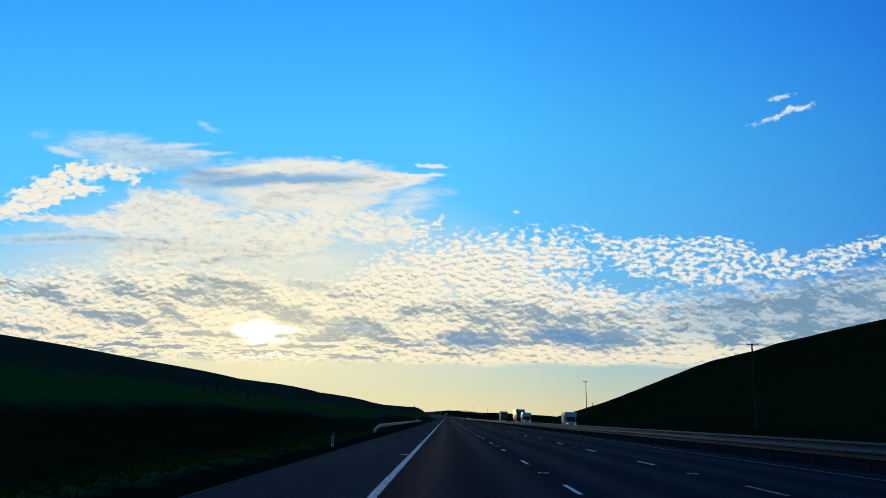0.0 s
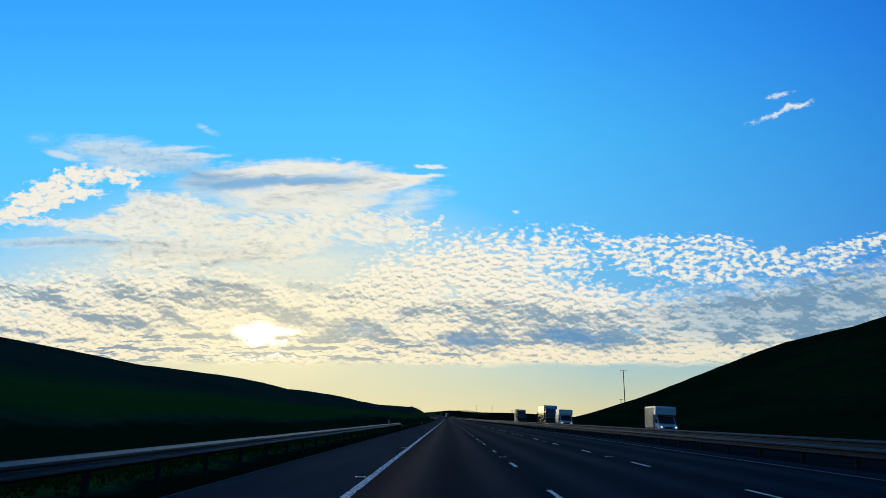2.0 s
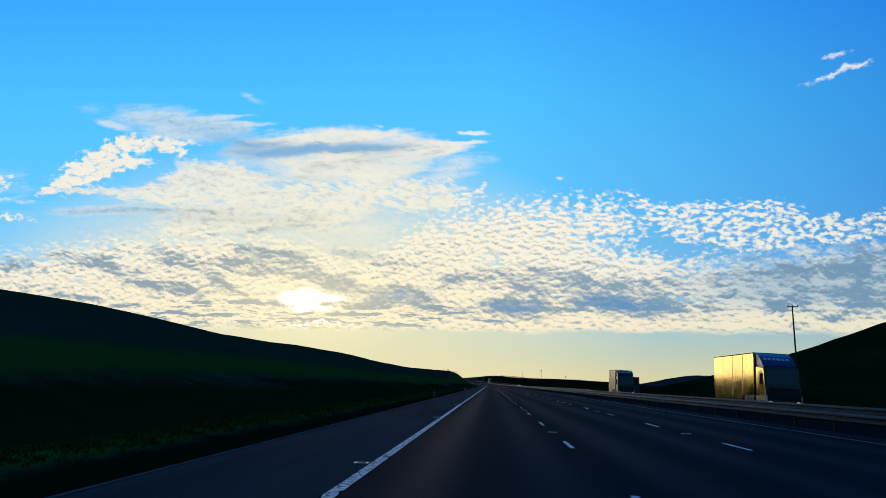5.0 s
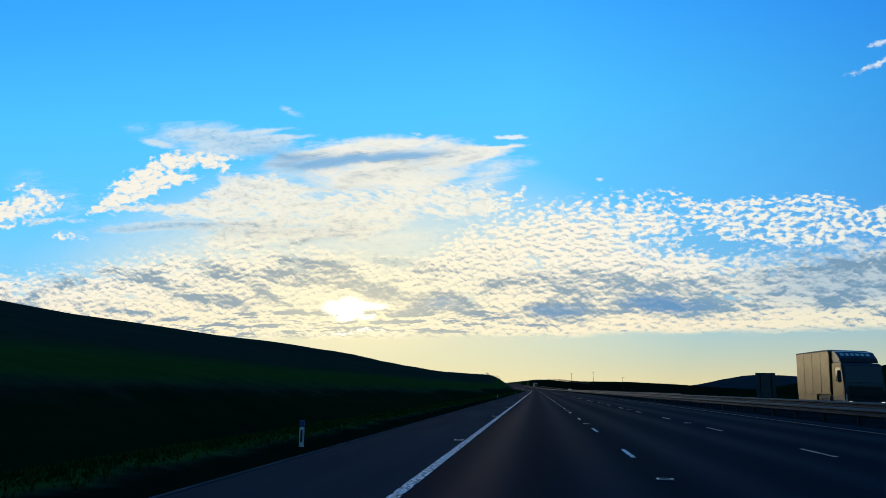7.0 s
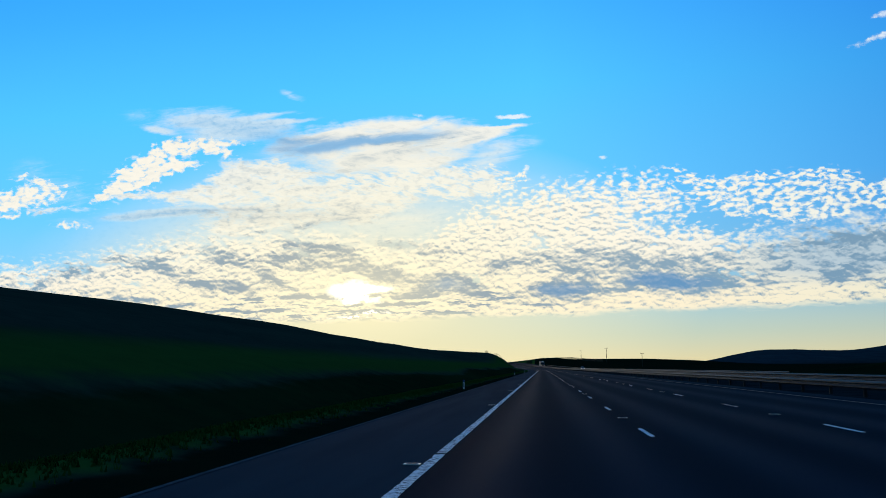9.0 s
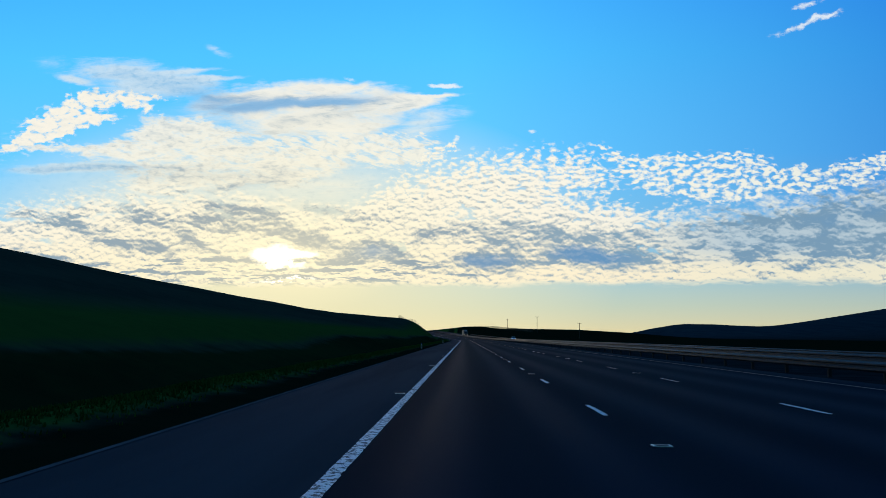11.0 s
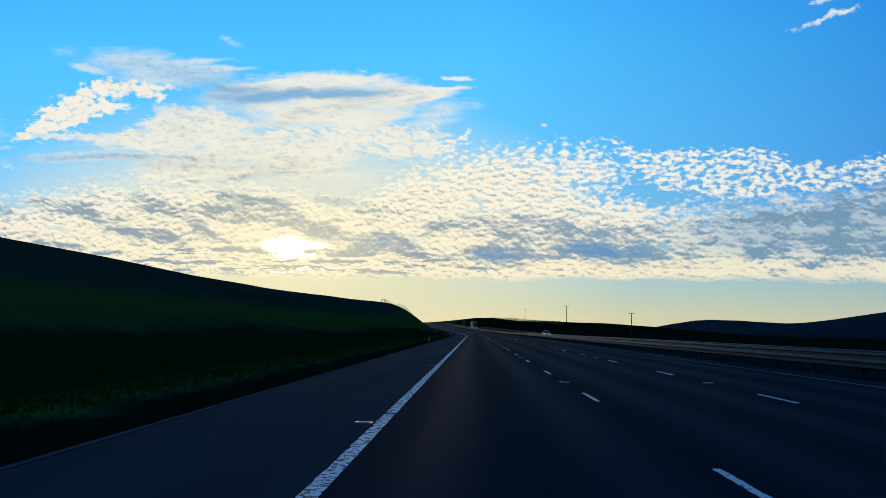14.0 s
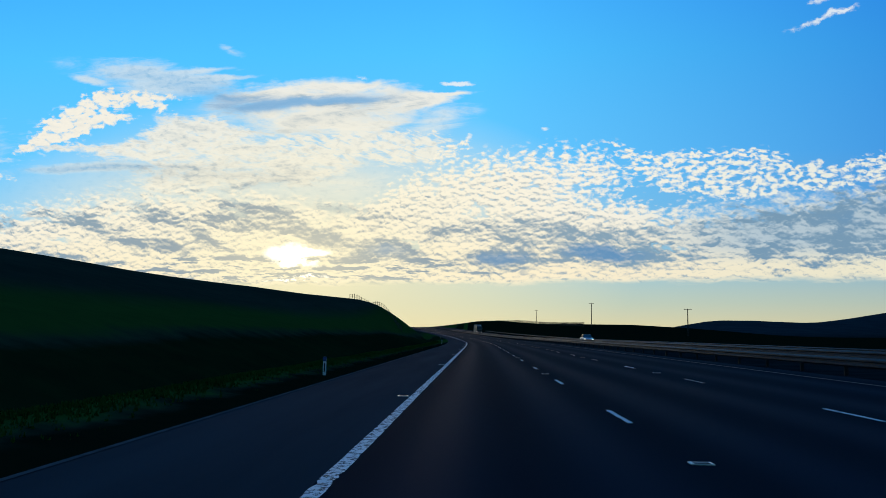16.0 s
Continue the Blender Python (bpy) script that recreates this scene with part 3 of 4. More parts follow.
strip("edge_line", 11.32, 11.43, DULL_PAINT, "thin dull white edge line by the central reservation", 0.006, 2)


def lane_dash(u, y, width=0.10, length=2.0):
    me = bpy.data.meshes.new("lane_dash")
    n = 20
    co, fa = [], []
    for i in range(n + 1):
        yy = y - length / 2 + length * i / n
        for s in (-1, 1):
            uu = u + s * width / 2 + random.uniform(-0.016, 0.010) * s
            co.append((uu + float(bend(yy)), yy, float(road_z(uu) + climb(yy)) + 0.006))
    for i in range(n):
        fa.append((2 * i, 2 * i + 1, 2 * i + 3, 2 * i + 2))
    me.from_pydata(co, [], fa)
    me.materials.append(FAINT_PAINT if u > 5 and random.random() < 0.4 else DASH_PAINT)
    ob = new("lane_dash", me)
    ob.parent = road
    return ob


for i in range(-3, 110):
    for u in (3.76, 7.55):
        lane_dash(u, 4.26 + 9 * i)


def part(name, bm, mat, parent=None, label=""):
    me = bpy.data.meshes.new(name)
    bm.to_mesh(me)
    bm.free()
    me.materials.append(mat)
    ob = new(name, me)
    if parent:
        ob.parent = parent
    if label:
        tagged(ob, label)
    return ob


def box(bm, x0, x1, y0, y1, z0, z1, bevel=0.0):
    vs = [bm.verts.new((x, y, z)) for x in (x0, x1) for y in (y0, y1) for z in (z0, z1)]
    fs = [bm.faces.new([vs[i] for i in q]) for q in ((0, 1, 3, 2), (4, 6, 7, 5), (0, 4, 5, 1), (2, 3, 7, 6), (0, 2, 6, 4), (1, 5, 7, 3))]
    if bevel:
        bmesh.ops.bevel(bm, geom=list({e for f in fs for e in f.edges}), offset=bevel, segments=2, affect="EDGES")
    return vs


# steel safety barriers
def barrier(name, u, y0, y1, top, label, face=-1, group="", spacing=3.2, ramp=(0, 0), mat=None):
    """Corrugated beam on short posts; top is its height over the paving. ramp: lengths over which the ends dip into the ground."""
    root = tagged(new(name), label, "safety barrier", group)
    ys = spread((y0, y1 + 0.01, 1.0 if ramp[0] else 4.0))
    prof = ((0.00, 0.0), (0.02, -0.02), (0.075, -0.06), (0.075, -0.10), (0.02, -0.14), (0.02, -0.17), (0.075, -0.21), (0.075, -0.25), (0.02, -0.29), (0.0, -0.31))

    def height(y):
        dip = 1.0
        if ramp[0]:
            dip *= 0.5 + 0.5 * float(ease(y, y0 - 1, y0 + ramp[0]))
        if ramp[1]:
            dip *= 1 - 0.5 * float(ease(y, y1 - ramp[1], y1 + 1))
        base = float(land(u + float(bend(y)), y)) + 0.06
        return base + top * dip

    bm = bmesh.new()
    rings = []
    for y in ys:
        c, h = float(bend(y)) + u, height(y)
        rings.append([bm.verts.new((c + face * a, y, h + b)) for a, b in prof] + [bm.verts.new((c - face * 0.004, y, h - 0.31)), bm.verts.new((c - face * 0.004, y, h))])
    for a, b in zip(rings, rings[1:]):
        for i in range(len(a)):
            j = (i + 1) % len(a)
            bm.faces.new((a[i], a[j], b[j], b[i]))
    part("beam", bm, mat or STEEL, root)
    bm = bmesh.new()
    box(bm, -0.055, 0.055, -0.05, 0.05, -1.0, 0.0, 0.01)
    first = None
    for y in np.arange(y0 + 1, y1, spacing):
        if first is None:
            ob = first = part("post", bm, POST_STEEL, root)
        else:
            ob = new("post", first.data)
            ob.parent = root
        ob.location = (float(bend(y)) + u - face * 0.06, y, height(y) - 0.06)
    return root


barrier("safety_barrier", 12.95, -20, 900, 0.58, "galvanised steel beam barrier on posts along the central reservation", -1, "central reservation barriers")
barrier("safety_barrier", 16.3, -20, 900, 0.66, "galvanised steel beam barrier on posts along the central reservation", -1, "central reservation barriers")
barrier("verge_barrier", -4.2, 55, 164, 0.80, "galvanised steel verge barrier with ends dipping into the grass", 1, ramp=(6, 7), mat=BRIGHT_STEEL)
barrier("far_verge_barrier", 31.0, 380, 900, 0.75, "galvanised steel barrier along the far verge", -1)

# ================= roadside things =================


def ring(bm, r, z, n=10, cx=0.0, cy=0.0):
    return [bm.verts.new((cx + r * math.cos(2 * math.pi * i / n), cy + r * math.sin(2 * math.pi * i / n), z)) for i in range(n)]


def tube(bm, rings):
    for a, b in zip(rings, rings[1:]):
        for i in range(len(a)):
            j = (i + 1) % len(a)
            bm.faces.new((a[i], a[j], b[j], b[i]))
    bm.faces.new(rings[0][::-1])
    bm.faces.new(rings[-1])


def ground_at(x, y):
    return float(land(x, y))


def utility_pole(x, y, top, lean=0.0, turn=0.0):
    z = ground_at(x, y) - 0.3
    h = top - z
    root = tagged(new("utility_pole"), "weathered wooden utility pole with a crossarm on the hillside", "utility pole", "overhead line poles")
    root.matrix_basis = pose(x, y, z, 0, lean, turn)
    bm = bmesh.new()
    tube(bm, [ring(bm, 0.16, 0), ring(bm, 0.14, h * 0.5), ring(bm, 0.11, h)])
    part("pole", bm, WOOD, root)
    bm = bmesh.new()
    box(bm, -1.0, 1.0, -0.18, -0.07, h - 0.25, h - 0.12, 0.01)
    part("crossarm", bm, WOOD, root)
    for a in (-0.9, 0.0, 0.9):
        bm = bmesh.new()
        tube(bm, [ring(bm, 0.04, h - 0.12, 8, a, -0.12), ring(bm, 0.06, h - 0.05, 8, a, -0.12), ring(bm, 0.06, h + 0.03, 8, a, -0.12), ring(bm, 0.03, h + 0.1, 8, a, -0.12)])
        part("insulator", bm, BLACK_PLASTIC, root)
    return root


utility_pole(55.9, 293.6, 16.9, -1.5, 8)
utility_pole(49.9, 117.7, 14.4, 0, 10)
utility_pole(76.2, 388.3, 11.0, 0, 12)
utility_pole(35.9, 955, 16.3, 0, 5)
utility_pole(45.0, 802, 14.2, 0, -5)
utility_pole(57.0, 714, 9.0, 0, 0)


def marker_post(x, y, tall=0.82, foot=-0.02):
    root = tagged(new("marker_post"), "white plastic roadside marker post with a blue top and reflector", "marker post", "distance marker posts")
    root.location = (x, y, ground_at(x, y) + foot)
    bm = bmesh.new()
    box(bm, -0.06, 0.06, -0.03, 0.03, 0.0, tall - 0.16, 0.012)
    part("post", bm, WHITE_PLASTIC, root)
    bm = bmesh.new()
    box(bm, -0.065, 0.065, -0.035, 0.035, tall - 0.16, tall, 0.012)
    part("cap", bm, BLUE_PLASTIC, root, "blue cap")
    bm = bmesh.new()
    box(bm, -0.026, 0.026, -0.036, -0.030, tall - 0.54, tall - 0.24)
    part("reflector", bm, BLACK_PLASTIC, root, "dark reflector plate")
    return root


marker_post(-4.27, 141.0, 0.86, 0.52)
for y in (35, 241, 342, 446, 541, 641, 741):
    marker_post(-4.2 + float(bend(y)), y, 0.70)


def sign_board():
    x, y = 35.8, 339.0
    z = ground_at(x, y) - 0.2
    root = tagged(new("road_sign"), "large road sign seen from its dull grey back on two posts", "road sign")
    root.location = (x, y, z)
    bm = bmesh.new()
    box(bm, -1.42, 1.42, -0.02, 0.02, 0.75, 4.1 - z, 0.02)
    part("board", bm, GREY_METAL, root)
    for h in (1.2, 2.2, 3.2):
        bm = bmesh.new()
        box(bm, -1.36, 1.36, -0.06, -0.021, h, h + 0.07, 0.005)
        part("rail", bm, GREY_METAL, root)
    for a in (-0.8, 0.8):
        bm = bmesh.new()
        tube(bm, [ring(bm, 0.06, 0, 10, a, -0.13), ring(bm, 0.06, 4.0 - z, 10, a, -0.13)])
        part("post", bm, POST_STEEL, root)


sign_board()


def fence(points, spacing, height, rails, label, group="", half=0.06):
    """A fence of posts and rails along a line on the ground."""
    root = tagged(new("fence"), label, "fence", group)
    n_post = None
    tops = []
    for (x0, y0), (x1, y1) in zip(points, points[1:]):
        n = max(2, int(math.hypot(x1 - x0, y1 - y0) / spacing))
        for i in range(n + 1):
            x, y = x0 + (x1 - x0) * i / n, y0 + (y1 - y0) * i / n
            if tops and math.hypot(x - tops[-1][0], y - tops[-1][1]) < 0.3:
                continue
            z = ground_at(x, y)
            if n_post is None:
                bm = bmesh.new()
                box(bm, -half, half, -half, half, -0.3, height, 0.012)
                ob = part("post", bm, WOOD, root)
                n_post = ob.data
            else:
                ob = new("post", n_post)
                ob.parent = root
            ob.location = (x, y, z)
            tops.append((x, y, z))
    for h in rails:
        bm = bmesh.new()
        for a, b in zip(tops, tops[1:]):
            w = 0.012
            lo = [bm.verts.new((p[0] + sx, p[1], p[2] + h + sz)) for p in (a, b) for sx, sz in ((-w, -0.025), (w, -0.025), (w, 0.025), (-w, 0.025))]
            for i in range(4):
                j = (i + 1) % 4
                bm.faces.new((lo[i], lo[j], lo[4 + j], lo[4 + i]))
        part("rail", bm, WOOD, root)
    return root


fence([(-20, 64), (-20.5, 84)], 3.4, 1.25, (0.55, 1.05), "dark wooden post and rail fence on the grassy bank")
fence([(-28.5, 686), (-28.0, 700), (-26.5, 708)], 2.6, 1.25, (0.5, 1.0), "wooden stock fence on the brow of the bank", "stock fences")
fence([(-26.5, 708), (-18, 684), (-14, 664)], 2.4, 1.2, (0.5, 1.0), "wooden stock fence running down the bank", "stock fences")
fence([(14, 1000), (24, 965), (34, 910), (39, 860), (42.5, 805)], 1.6, 2.0, (0.6, 1.2, 1.9), "tall wooden fence along the top of the spur", "stock fences", 0.11)

# ================= vehicles on the opposite carriageway =================


def prism(bm, profile, x0, x1, bevel=0.0):
    """A side outline (y, z), stretched from x0 to x1."""
    a = [bm.verts.new((x0, y, z)) for y, z in profile]
    b = [bm.verts.new((x1, y, z)) for y, z in profile]
    fs = [bm.faces.new(a), bm.faces.new(b[::-1])]
    for i in range(len(a)):
        j = (i + 1) % len(a)
        fs.append(bm.faces.new((a[j], a[i], b[i], b[j])))
    bmesh.ops.recalc_face_normals(bm, faces=fs)
    if bevel:
        bmesh.ops.bevel(bm, geom=list({e for f in fs for e in f.edges}), offset=bevel, segments=2, affect="EDGES", clamp_overlap=True)


def wheel(root, x, y, r, w):
    bm = bmesh.new()
    rings = []
    for dx, k in ((-w / 2, 0.86), (-w / 2 + 0.03, 1.0), (w / 2 - 0.03, 1.0), (w / 2, 0.86)):
        rings.append([bm.verts.new((dx, r * k * math.cos(a), r * k * math.sin(a))) for a in np.linspace(0, 2 * math.pi, 18, endpoint=False)])
    tube(bm, rings)
    ob = part("wheel", bm, RUBBER, root)
    ob.location = (x, y, r)
    bm = bmesh.new()
    s = -1 if x < 0 else 1
    rings = []
    for dx, k in ((w / 2 - 0.02, 0.62), (w / 2 + 0.012, 0.60), (w / 2 - 0.02, 0.45), (w / 2 + 0.02, 0.2)):
        rings.append([bm.verts.new((s * dx, r * k * math.cos(a), r * k * math.sin(a))) for a in np.linspace(0, 2 * math.pi, 14, endpoint=False)])
    tube(bm, rings)
    part("rim", bm, BRIGHT_STEEL, ob)


def lamps(root, xs, y, z, w=0.16, h=0.14):
    for x in xs:
        bm = bmesh.new()
        box(bm, x - w, x + w, y - 0.03, y + 0.03, z - h, z + h, 0.025)
        part("headlight", bm, LAMP_ON, root, "lit headlight")


def place_vehicle(root, x, y):
    root.matrix_basis = pose(x, y, float(road_z(x) + climb(y)), 0, math.degrees(0.025), math.degrees(math.atan(max(y - 600, 0) * 2 / 3527)))
    root.location.x += float(bend(y))


def box_van(x, y, label, curtain=False, cargo=WHITE_PAINT, long=4.2):
    """A cab and a box body whose nose reaches over the cab; the front faces down the road towards -y."""
    root = tagged(new("box_van"), label, "van", "oncoming vehicles")
    w, top = 1.1, 2.95
    bm = bmesh.new()
    prism(bm, [(1.04, 2.05), (1.0, 2.10), (1.0, 2.78), (1.06, 2.9), (1.2, top), (1.9 + long, top), (1.9 + long, 0.75), (1.9, 0.75), (1.9, 2.05)], -w, w, 0.04)
    part("cargo_box", bm, cargo, root)
    bm = bmesh.new()
    prism(bm, [(0.0, 0.45), (-0.05, 0.75), (0.05, 0.98), (0.55, 1.12), (1.25, 1.98), (1.88, 2.03), (1.88, 0.4), (0.9, 0.4)], -0.95, 0.95, 0.05)
    part("cab", bm, WHITE_PAINT, root)
    bm = bmesh.new()
    prism(bm, [(0.56, 1.15), (1.20, 1.94), (1.215, 1.93), (0.58, 1.13)], -0.84, 0.84)
    part("windscreen", bm, GLASS, root, "dark windscreen")
    for s in (-1, 1):
        bm = bmesh.new()
        prism(bm, [(0.85, 1.2), (1.3, 1.85), (1.75, 1.88), (1.75, 1.2)], s * 0.952, s * 0.962)
        part("side_window", bm, GLASS, root, "dark side window")
        bm = bmesh.new()
        box(bm, s * 1.12 - 0.09, s * 1.12 + 0.09, 0.78, 0.9, 1.2, 1.6, 0.03)
        part("mirror", bm, BLACK_PLASTIC, root)
    bm = bmesh.new()
    box(bm, -0.92, 0.92, -0.14, 0.1, 0.28, 0.56, 0.05)
    part("bumper", bm, BLACK_PLASTIC, root)
    bm = bmesh.new()
    box(bm, -0.45, 0.45, -0.075, -0.03, 0.66, 0.84, 0.01)
    part("grille", bm, BLACK_PLASTIC, root)
    lamps(root, (-0.76, 0.76), -0.03, 0.80, 0.10, 0.07)
    bm = bmesh.new()
    box(bm, -0.98, 0.98, 1.9, 1.8 + long, 0.5, 0.745, 0.02)
    part("chassis", bm, BLACK_PLASTIC, root)
    if curtain:
        for i in range(9):
            bm = bmesh.new()
            yy = 2.1 + i * (long - 0.5) / 8
            tube_pts = [(-w - 0.004, yy - 0.19), (-w - 0.05, yy - 0.10), (-w - 0.055, yy + 0.03), (-w - 0.004, yy + 0.15)]
            a = [bm.verts.new((p, q, 0.95)) for p, q in tube_pts]
            b = [bm.verts.new((p, q, 2.75)) for p, q in tube_pts]
            tube(bm, [a, b])
            part("curtain_fold", bm, CURTAIN, root, "pale curtain fold")
    for xx in (-0.9, 0.9):
        for yy in (0.75, 0.7 + long):
            wheel(root, xx, yy, 0.34, 0.24)
    place_vehicle(root, x, y)
    return root


def lorry(x, y, label, side, cab, long=9.5, top=4.0, fairing=None):
    """A rigid lorry: tall box behind a flat-fronted cab with a wind deflector; it faces -y."""
    root = tagged(new("lorry"), label, "lorry", "oncoming vehicles")
    w = 1.27
    bm = bmesh.new()
    prism(bm, [(2.1, 1.0), (2.1, top - 0.35), (2.2, top - 0.12), (2.45, top), (2.1 + long, top), (2.1 + long, 1.0)], -w, w, 0.03)
    part("cargo_box", bm, side, root)
    bm = bmesh.new()
    prism(bm, [(0.0, 0.55), (-0.05, 1.3), (0.05, 1.75), (0.28, 2.85), (0.45, 3.0), (1.9, 3.05), (1.9, 0.6)], -1.2, 1.2, 0.06)
    part("cab", bm, cab, root)
    bm = bmesh.new()
    prism(bm, [(0.55, 3.03), (0.8, 3.35), (1.3, 3.72), (1.9, top - 0.1), (1.98, top - 0.1), (1.98, 3.06)], -1.15, 1.15, 0.05)
    wind = part("wind_deflector", bm, fairing or cab, root, "sloping wind deflector over the cab")
    for i, wd in enumerate((0.22, 0.2, 0.2, 0.24, 0.2, 0.22)):
        bm = bmesh.new()
        box(bm, -0.86 + i * 0.31 - wd / 2, -0.86 + i * 0.31 + wd / 2, -0.006, 0.006, -0.13, 0.13)
        ob = part("lettering_bar", bm, WHITE_PLASTIC, wind, "pale bar of lettering")
        ob.matrix_basis = pose(0, 1.02, 3.545, -53, 0, 0)
    bm = bmesh.new()
    prism(bm, [(0.045, 1.80), (0.25, 2.78), (0.235, 2.79), (0.028, 1.80)], -1.08, 1.08)
    part("windscreen", bm, GLASS, root, "dark windscreen")
    for s in (-1, 1):
        bm = bmesh.new()
        prism(bm, [(0.4, 1.85), (0.55, 2.7), (1.3, 2.7), (1.3, 1.85)], s * 1.202, s * 1.212)
        part("side_window", bm, GLASS, root, "dark side window")
        # Door plates in the box colour stand for low sun on the cab.
        bm = bmesh.new()
        prism(bm, [(0.22, 0.95), (0.14, 1.7), (0.36, 2.84), (1.84, 2.98), (1.84, 0.95)], s * 1.19, s * 1.206)
        part("door_panel", bm, side, root, "side door plate in the colour of the box")
        bm = bmesh.new()
        box(bm, s * 1.42 - 0.11, s * 1.42 + 0.11, 0.1, 0.22, 1.75, 2.5, 0.03)
        part("mirror", bm, BLACK_PLASTIC, root)
    bm = bmesh.new()
    box(bm, -1.0, 1.0, -0.075, -0.03, 0.95, 1.55, 0.02)
    part("grille", bm, BLACK_PLASTIC, root)
    bm = bmesh.new()
    box(bm, -1.22, 1.22, -0.16, 0.2, 0.32, 0.72, 0.05)
    part("bumper", bm, cab, root)
    lamps(root, (-0.95, 0.95), -0.17, 0.55, 0.13, 0.07)
    bm = bmesh.new()
    box(bm, -1.1, 1.1, 1.0, 1.9 + long, 0.62, 0.99, 0.03)
    part("chassis", bm, BLACK_PLASTIC, root)
    for s in (-1, 1):
        bm = bmesh.new()
        box(bm, s * 1.235 - 0.02, s * 1.235 + 0.02, 4.6, 2.0 + long, 0.42, 0.985, 0.01)
        part("side_skirt", bm, side, root, "low skirt in the colour of the box")
        for i in range(1, 4):
            bm = bmesh.new()
            yy = 2.1 + long * i / 4
            box(bm, s * 1.274 - 0.006, s * 1.274 + 0.006, yy - 0.02, yy + 0.02, 1.05, top - 0.15)
            part("panel_seam", bm, DARK_PAINT, root, "dark upright seam")
        bm = bmesh.new()
        box(bm, s * 1.272 - 0.012, s * 1.272 + 0.012, 2.5, 2.08 + long, top - 0.10, top - 0.02, 0.004)
        part("top_rail", bm, GREY_METAL, root, "thin dull metal rail")
        bm = bmesh.new()
        box(bm, s * 1.08 - 0.14, s * 1.08 + 0.14, 2.3, 4.3, 0.45, 0.93, 0.06)
        tank = part("fuel_tank", bm, BLACK_PLASTIC, root, "black tank below the box")
        for yy in (2.9, 3.55):
            bm = bmesh.new()
            rings = [[bm.verts.new((s * 1.22 + s * dx, yy + r * math.cos(a), 0.69 + r * math.sin(a))) for a in np.linspace(0, 2 * math.pi, 16, endpoint=False)]
                     for dx, r in ((0.0, 0.17), (0.025, 0.165), (0.025, 0.11), (0.005, 0.10))]
            tube(bm, rings)
            part("cap_ring", bm, BRIGHT_STEEL, tank, "pale metal ring")
        bm = bmesh.new()
        box(bm, s * 1.17 - 0.035, s * 1.17 + 0.035, -0.20, -0.12, 0.40, 1.05, 0.02)
        part("light_strip", bm, STUD_WHITE, root, "pale upright strip beside the grille")
    for xx in (-1.05, 1.05):
        for yy in (1.15, long - 0.6, long + 0.55):
            wheel(root, xx, yy, 0.5, 0.3)
    place_vehicle(root, x, y)
    return root


box_van(25.0, 142.5, "white curtain-sided van with lit headlights on the opposite carriageway", True, long=3.6)
box_van(21.4, 187.8, "white box van with a rounded nose over the cab", False, long=3.6)
lorry(22.1, 211.0, "lorry with a polished box coloured sunset gold and blue wind deflector", SUNSET_GOLD_SIDE, DARK_PAINT, 9.6, 4.05, BLUE_PAINT)
lorry(22.1, 271.5, "dark box lorry coming along the opposite carriageway", BRONZE_SIDE, DARK_PAINT, 6.2, 3.9)
lorry(21.0, 858.0, "distant grey box lorry coming round the bend", GREY_METAL, DARK_PAINT, 8.0, 3.9)


def car(x, y):
    root = tagged(new("car"), "pale car with dark glass and lit headlights on the opposite carriageway", "car", "oncoming vehicles")
    bm = bmesh.new()
    prism(bm, [(0.05, 0.35), (0.0, 0.62), (0.15, 0.78), (1.15, 0.95), (3.6, 0.98), (4.25, 0.95), (4.35, 0.6), (4.3, 0.35)], -0.88, 0.88, 0.08)
    part("body", bm, WHITE_PAINT, root)
    bm = bmesh.new()
    prism(bm, [(1.1, 0.94), (1.95, 1.42), (2.6, 1.5), (3.5, 1.42), (4.1, 0.97)], -0.72, 0.72, 0.09)
    part("cabin", bm, GLASS, root, "dark glazed cabin")
    bm = bmesh.new()
    box(bm, -0.6, 0.6, 1.98, 3.4, 1.47, 1.52, 0.02)
    part("roof", bm, WHITE_PAINT, root)
    lamps(root, (-0.66, 0.66), 0.02, 0.66, 0.15, 0.09)
    for xx in (-0.8, 0.8):
        for yy in (0.85, 3.5):
            wheel(root, xx, yy, 0.31, 0.2)
    place_vehicle(root, x, y)


car(21.0, 643.0)

# ================= small pieces of the road, and the verge's grass =================


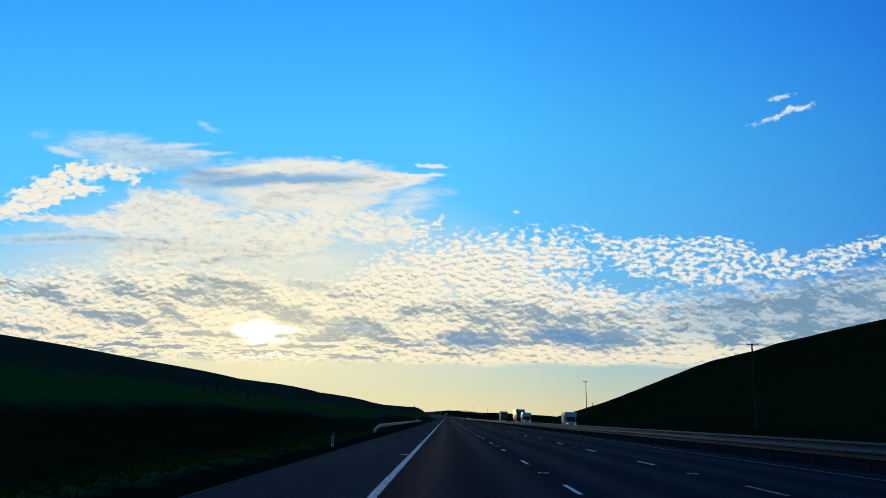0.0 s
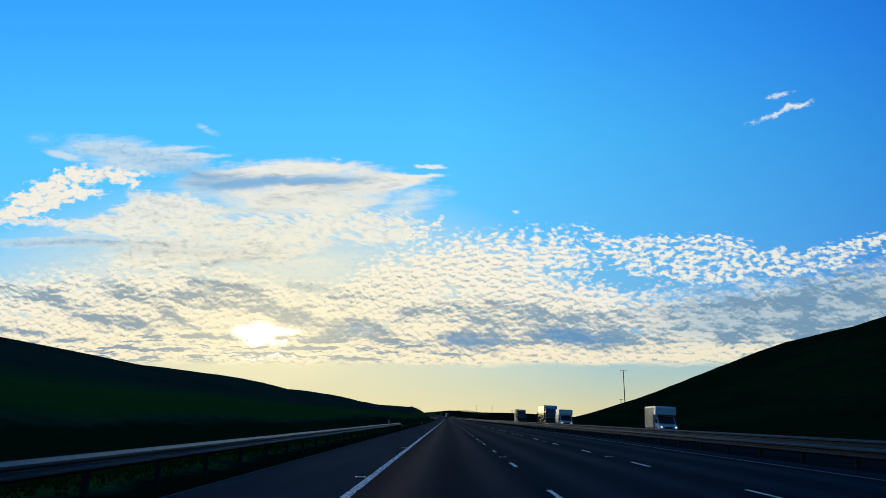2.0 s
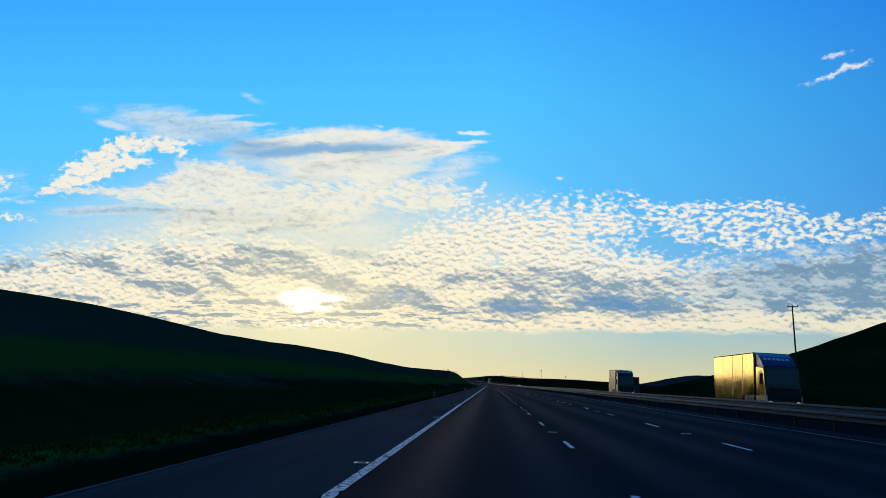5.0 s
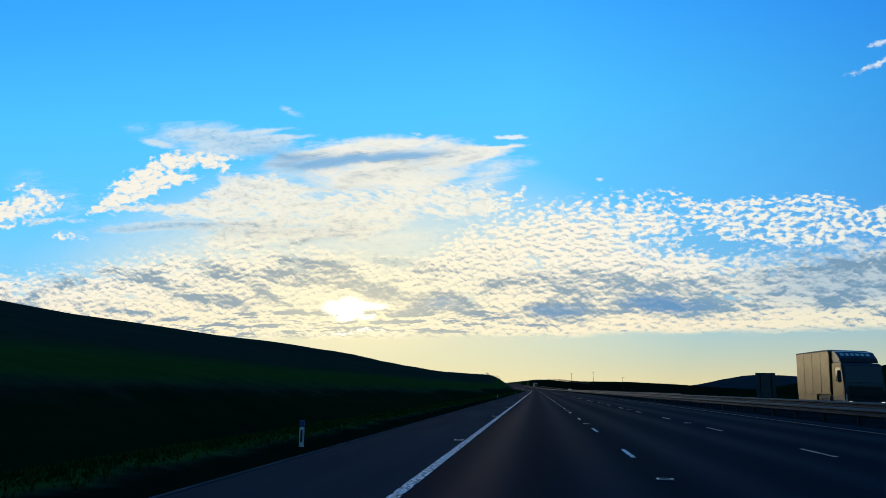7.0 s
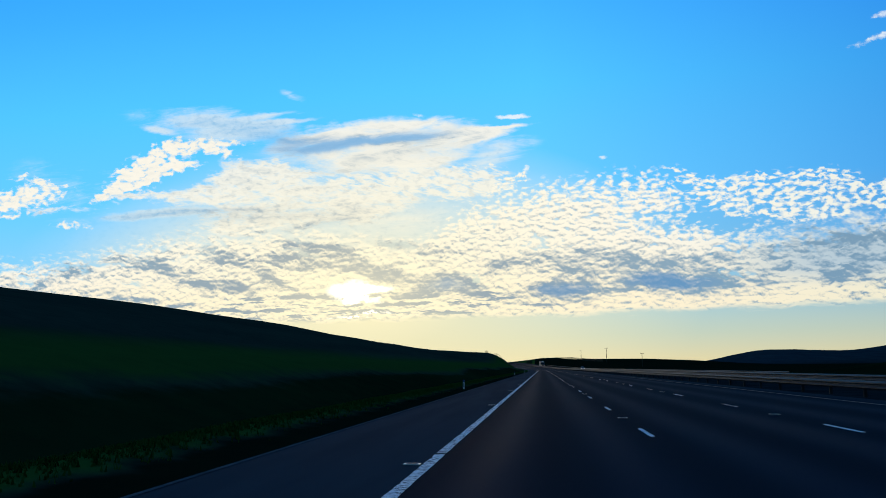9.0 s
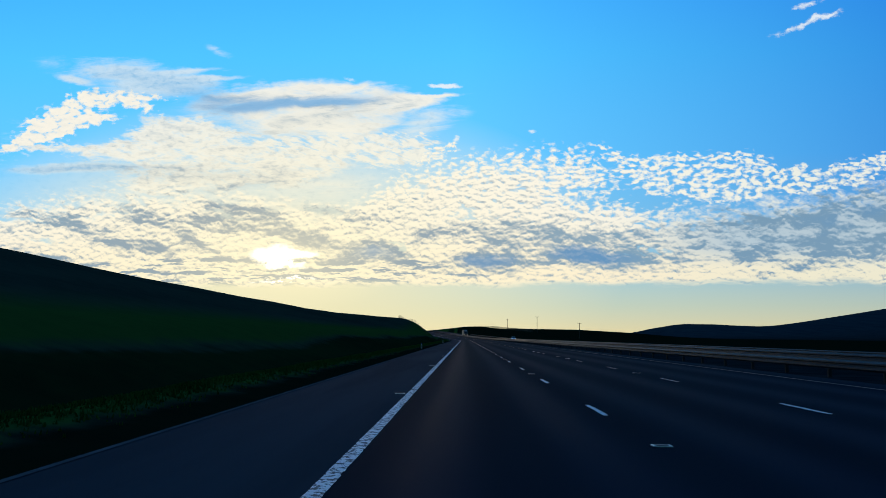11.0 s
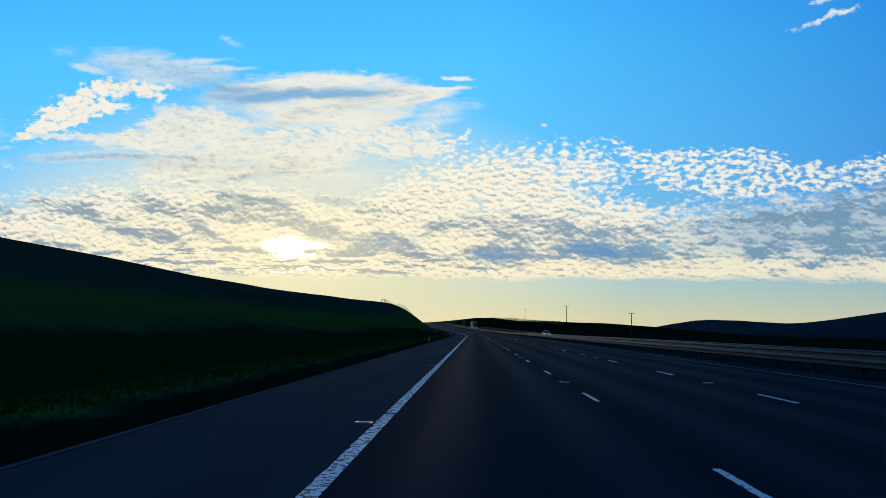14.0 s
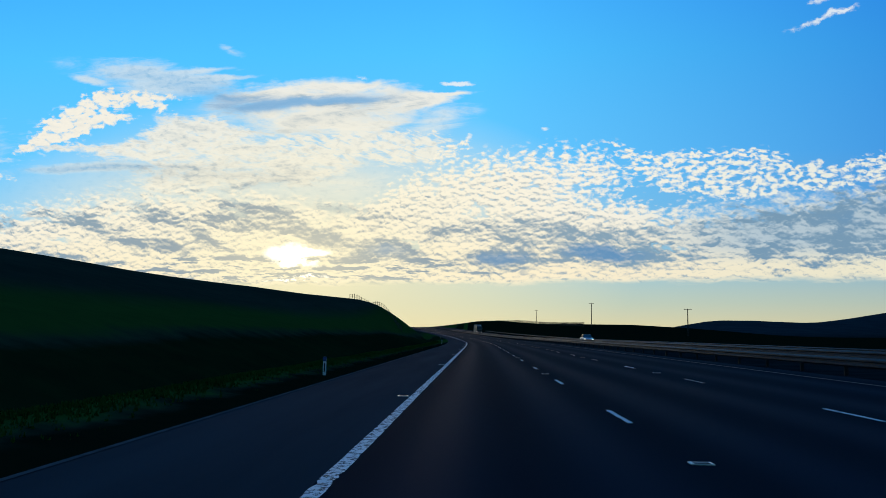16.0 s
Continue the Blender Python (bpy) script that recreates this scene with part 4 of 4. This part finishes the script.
def road_stud_mesh():
    """A flat iron housing with a pale rim and a dark middle."""
    bm = bmesh.new()
    box(bm, -0.125, 0.125, -0.085, 0.085, 0.0, 0.012, 0.005)
    n = len(bm.faces)
    box(bm, -0.085, 0.085, -0.05, 0.05, 0.0121, 0.018, 0.004)
    bm.faces.ensure_lookup_table()
    for f in bm.faces[n:]:
        f.material_index = 1
    me = bpy.data.meshes.new("road_stud")
    bm.to_mesh(me)
    bm.free()
    me.materials.append(STUD_WHITE)
    me.materials.append(BLACK_PLASTIC)
    return me


stud = road_stud_mesh()
for i in range(-1, 45):
    for u, y in ((3.76, 4.26 + 13.4 + 18 * i), (7.55, 4.26 + 13.4 + 18 * i), (-0.26, 4.26 + 4.4 + 18 * i)):
        ob = new("road_stud", stud)
        ob.parent = road if u > 0 else shoulder
        ob.location = (u + float(bend(y)), y, float(road_z(u) + climb(y)) + 0.003)


def grass_verge():
    """Tufts of bent blades along the left verge and the foot of the bank, thicker near the shoulder."""
    rng = np.random.default_rng(5)
    n = 110000
    y = rng.uniform(-5, 660, n)
    u = np.clip(rng.normal(-6.0, 0.5, n), -8, -4.3)
    x = u + bend(y)
    z = land(x, y) - 0.02
    size = rng.uniform(0.05, 0.15, n) * (0.8 + 0.3 * np.sin(y * 0.23 + 2 * np.sin(u)) ** 2)
    co, fa = [], []
    for b in range(3):
        a = rng.uniform(0, 2 * np.pi, n)
        lean = rng.uniform(0.1, 0.6, n) * size
        w = rng.uniform(0.010, 0.022, n) + 0.01
        ox, oy = rng.uniform(-0.08, 0.08, n), rng.uniform(-0.08, 0.08, n)
        ca, sa = np.cos(a), np.sin(a)
        p0 = np.stack([x + ox - w * sa, y + oy + w * ca, z], -1)
        p1 = np.stack([x + ox + w * sa, y + oy - w * ca, z], -1)
        p2 = np.stack([x + ox + lean * ca, y + oy + lean * sa, z + size], -1)
        co.append(np.stack([p0, p1, p2], 1).reshape(-1, 3))
        fa.append((np.arange(n * 3).reshape(n, 3) + b * n * 3))
    me = bpy.data.meshes.new("grass_tufts")
    me.from_pydata(np.concatenate(co).tolist(), [], np.concatenate(fa).tolist())
    me.materials.append(BLADES)
    tagged(new("grass_tufts", me), "long dark green grass along the verge", "grass", kind="stuff")


grass_verge()
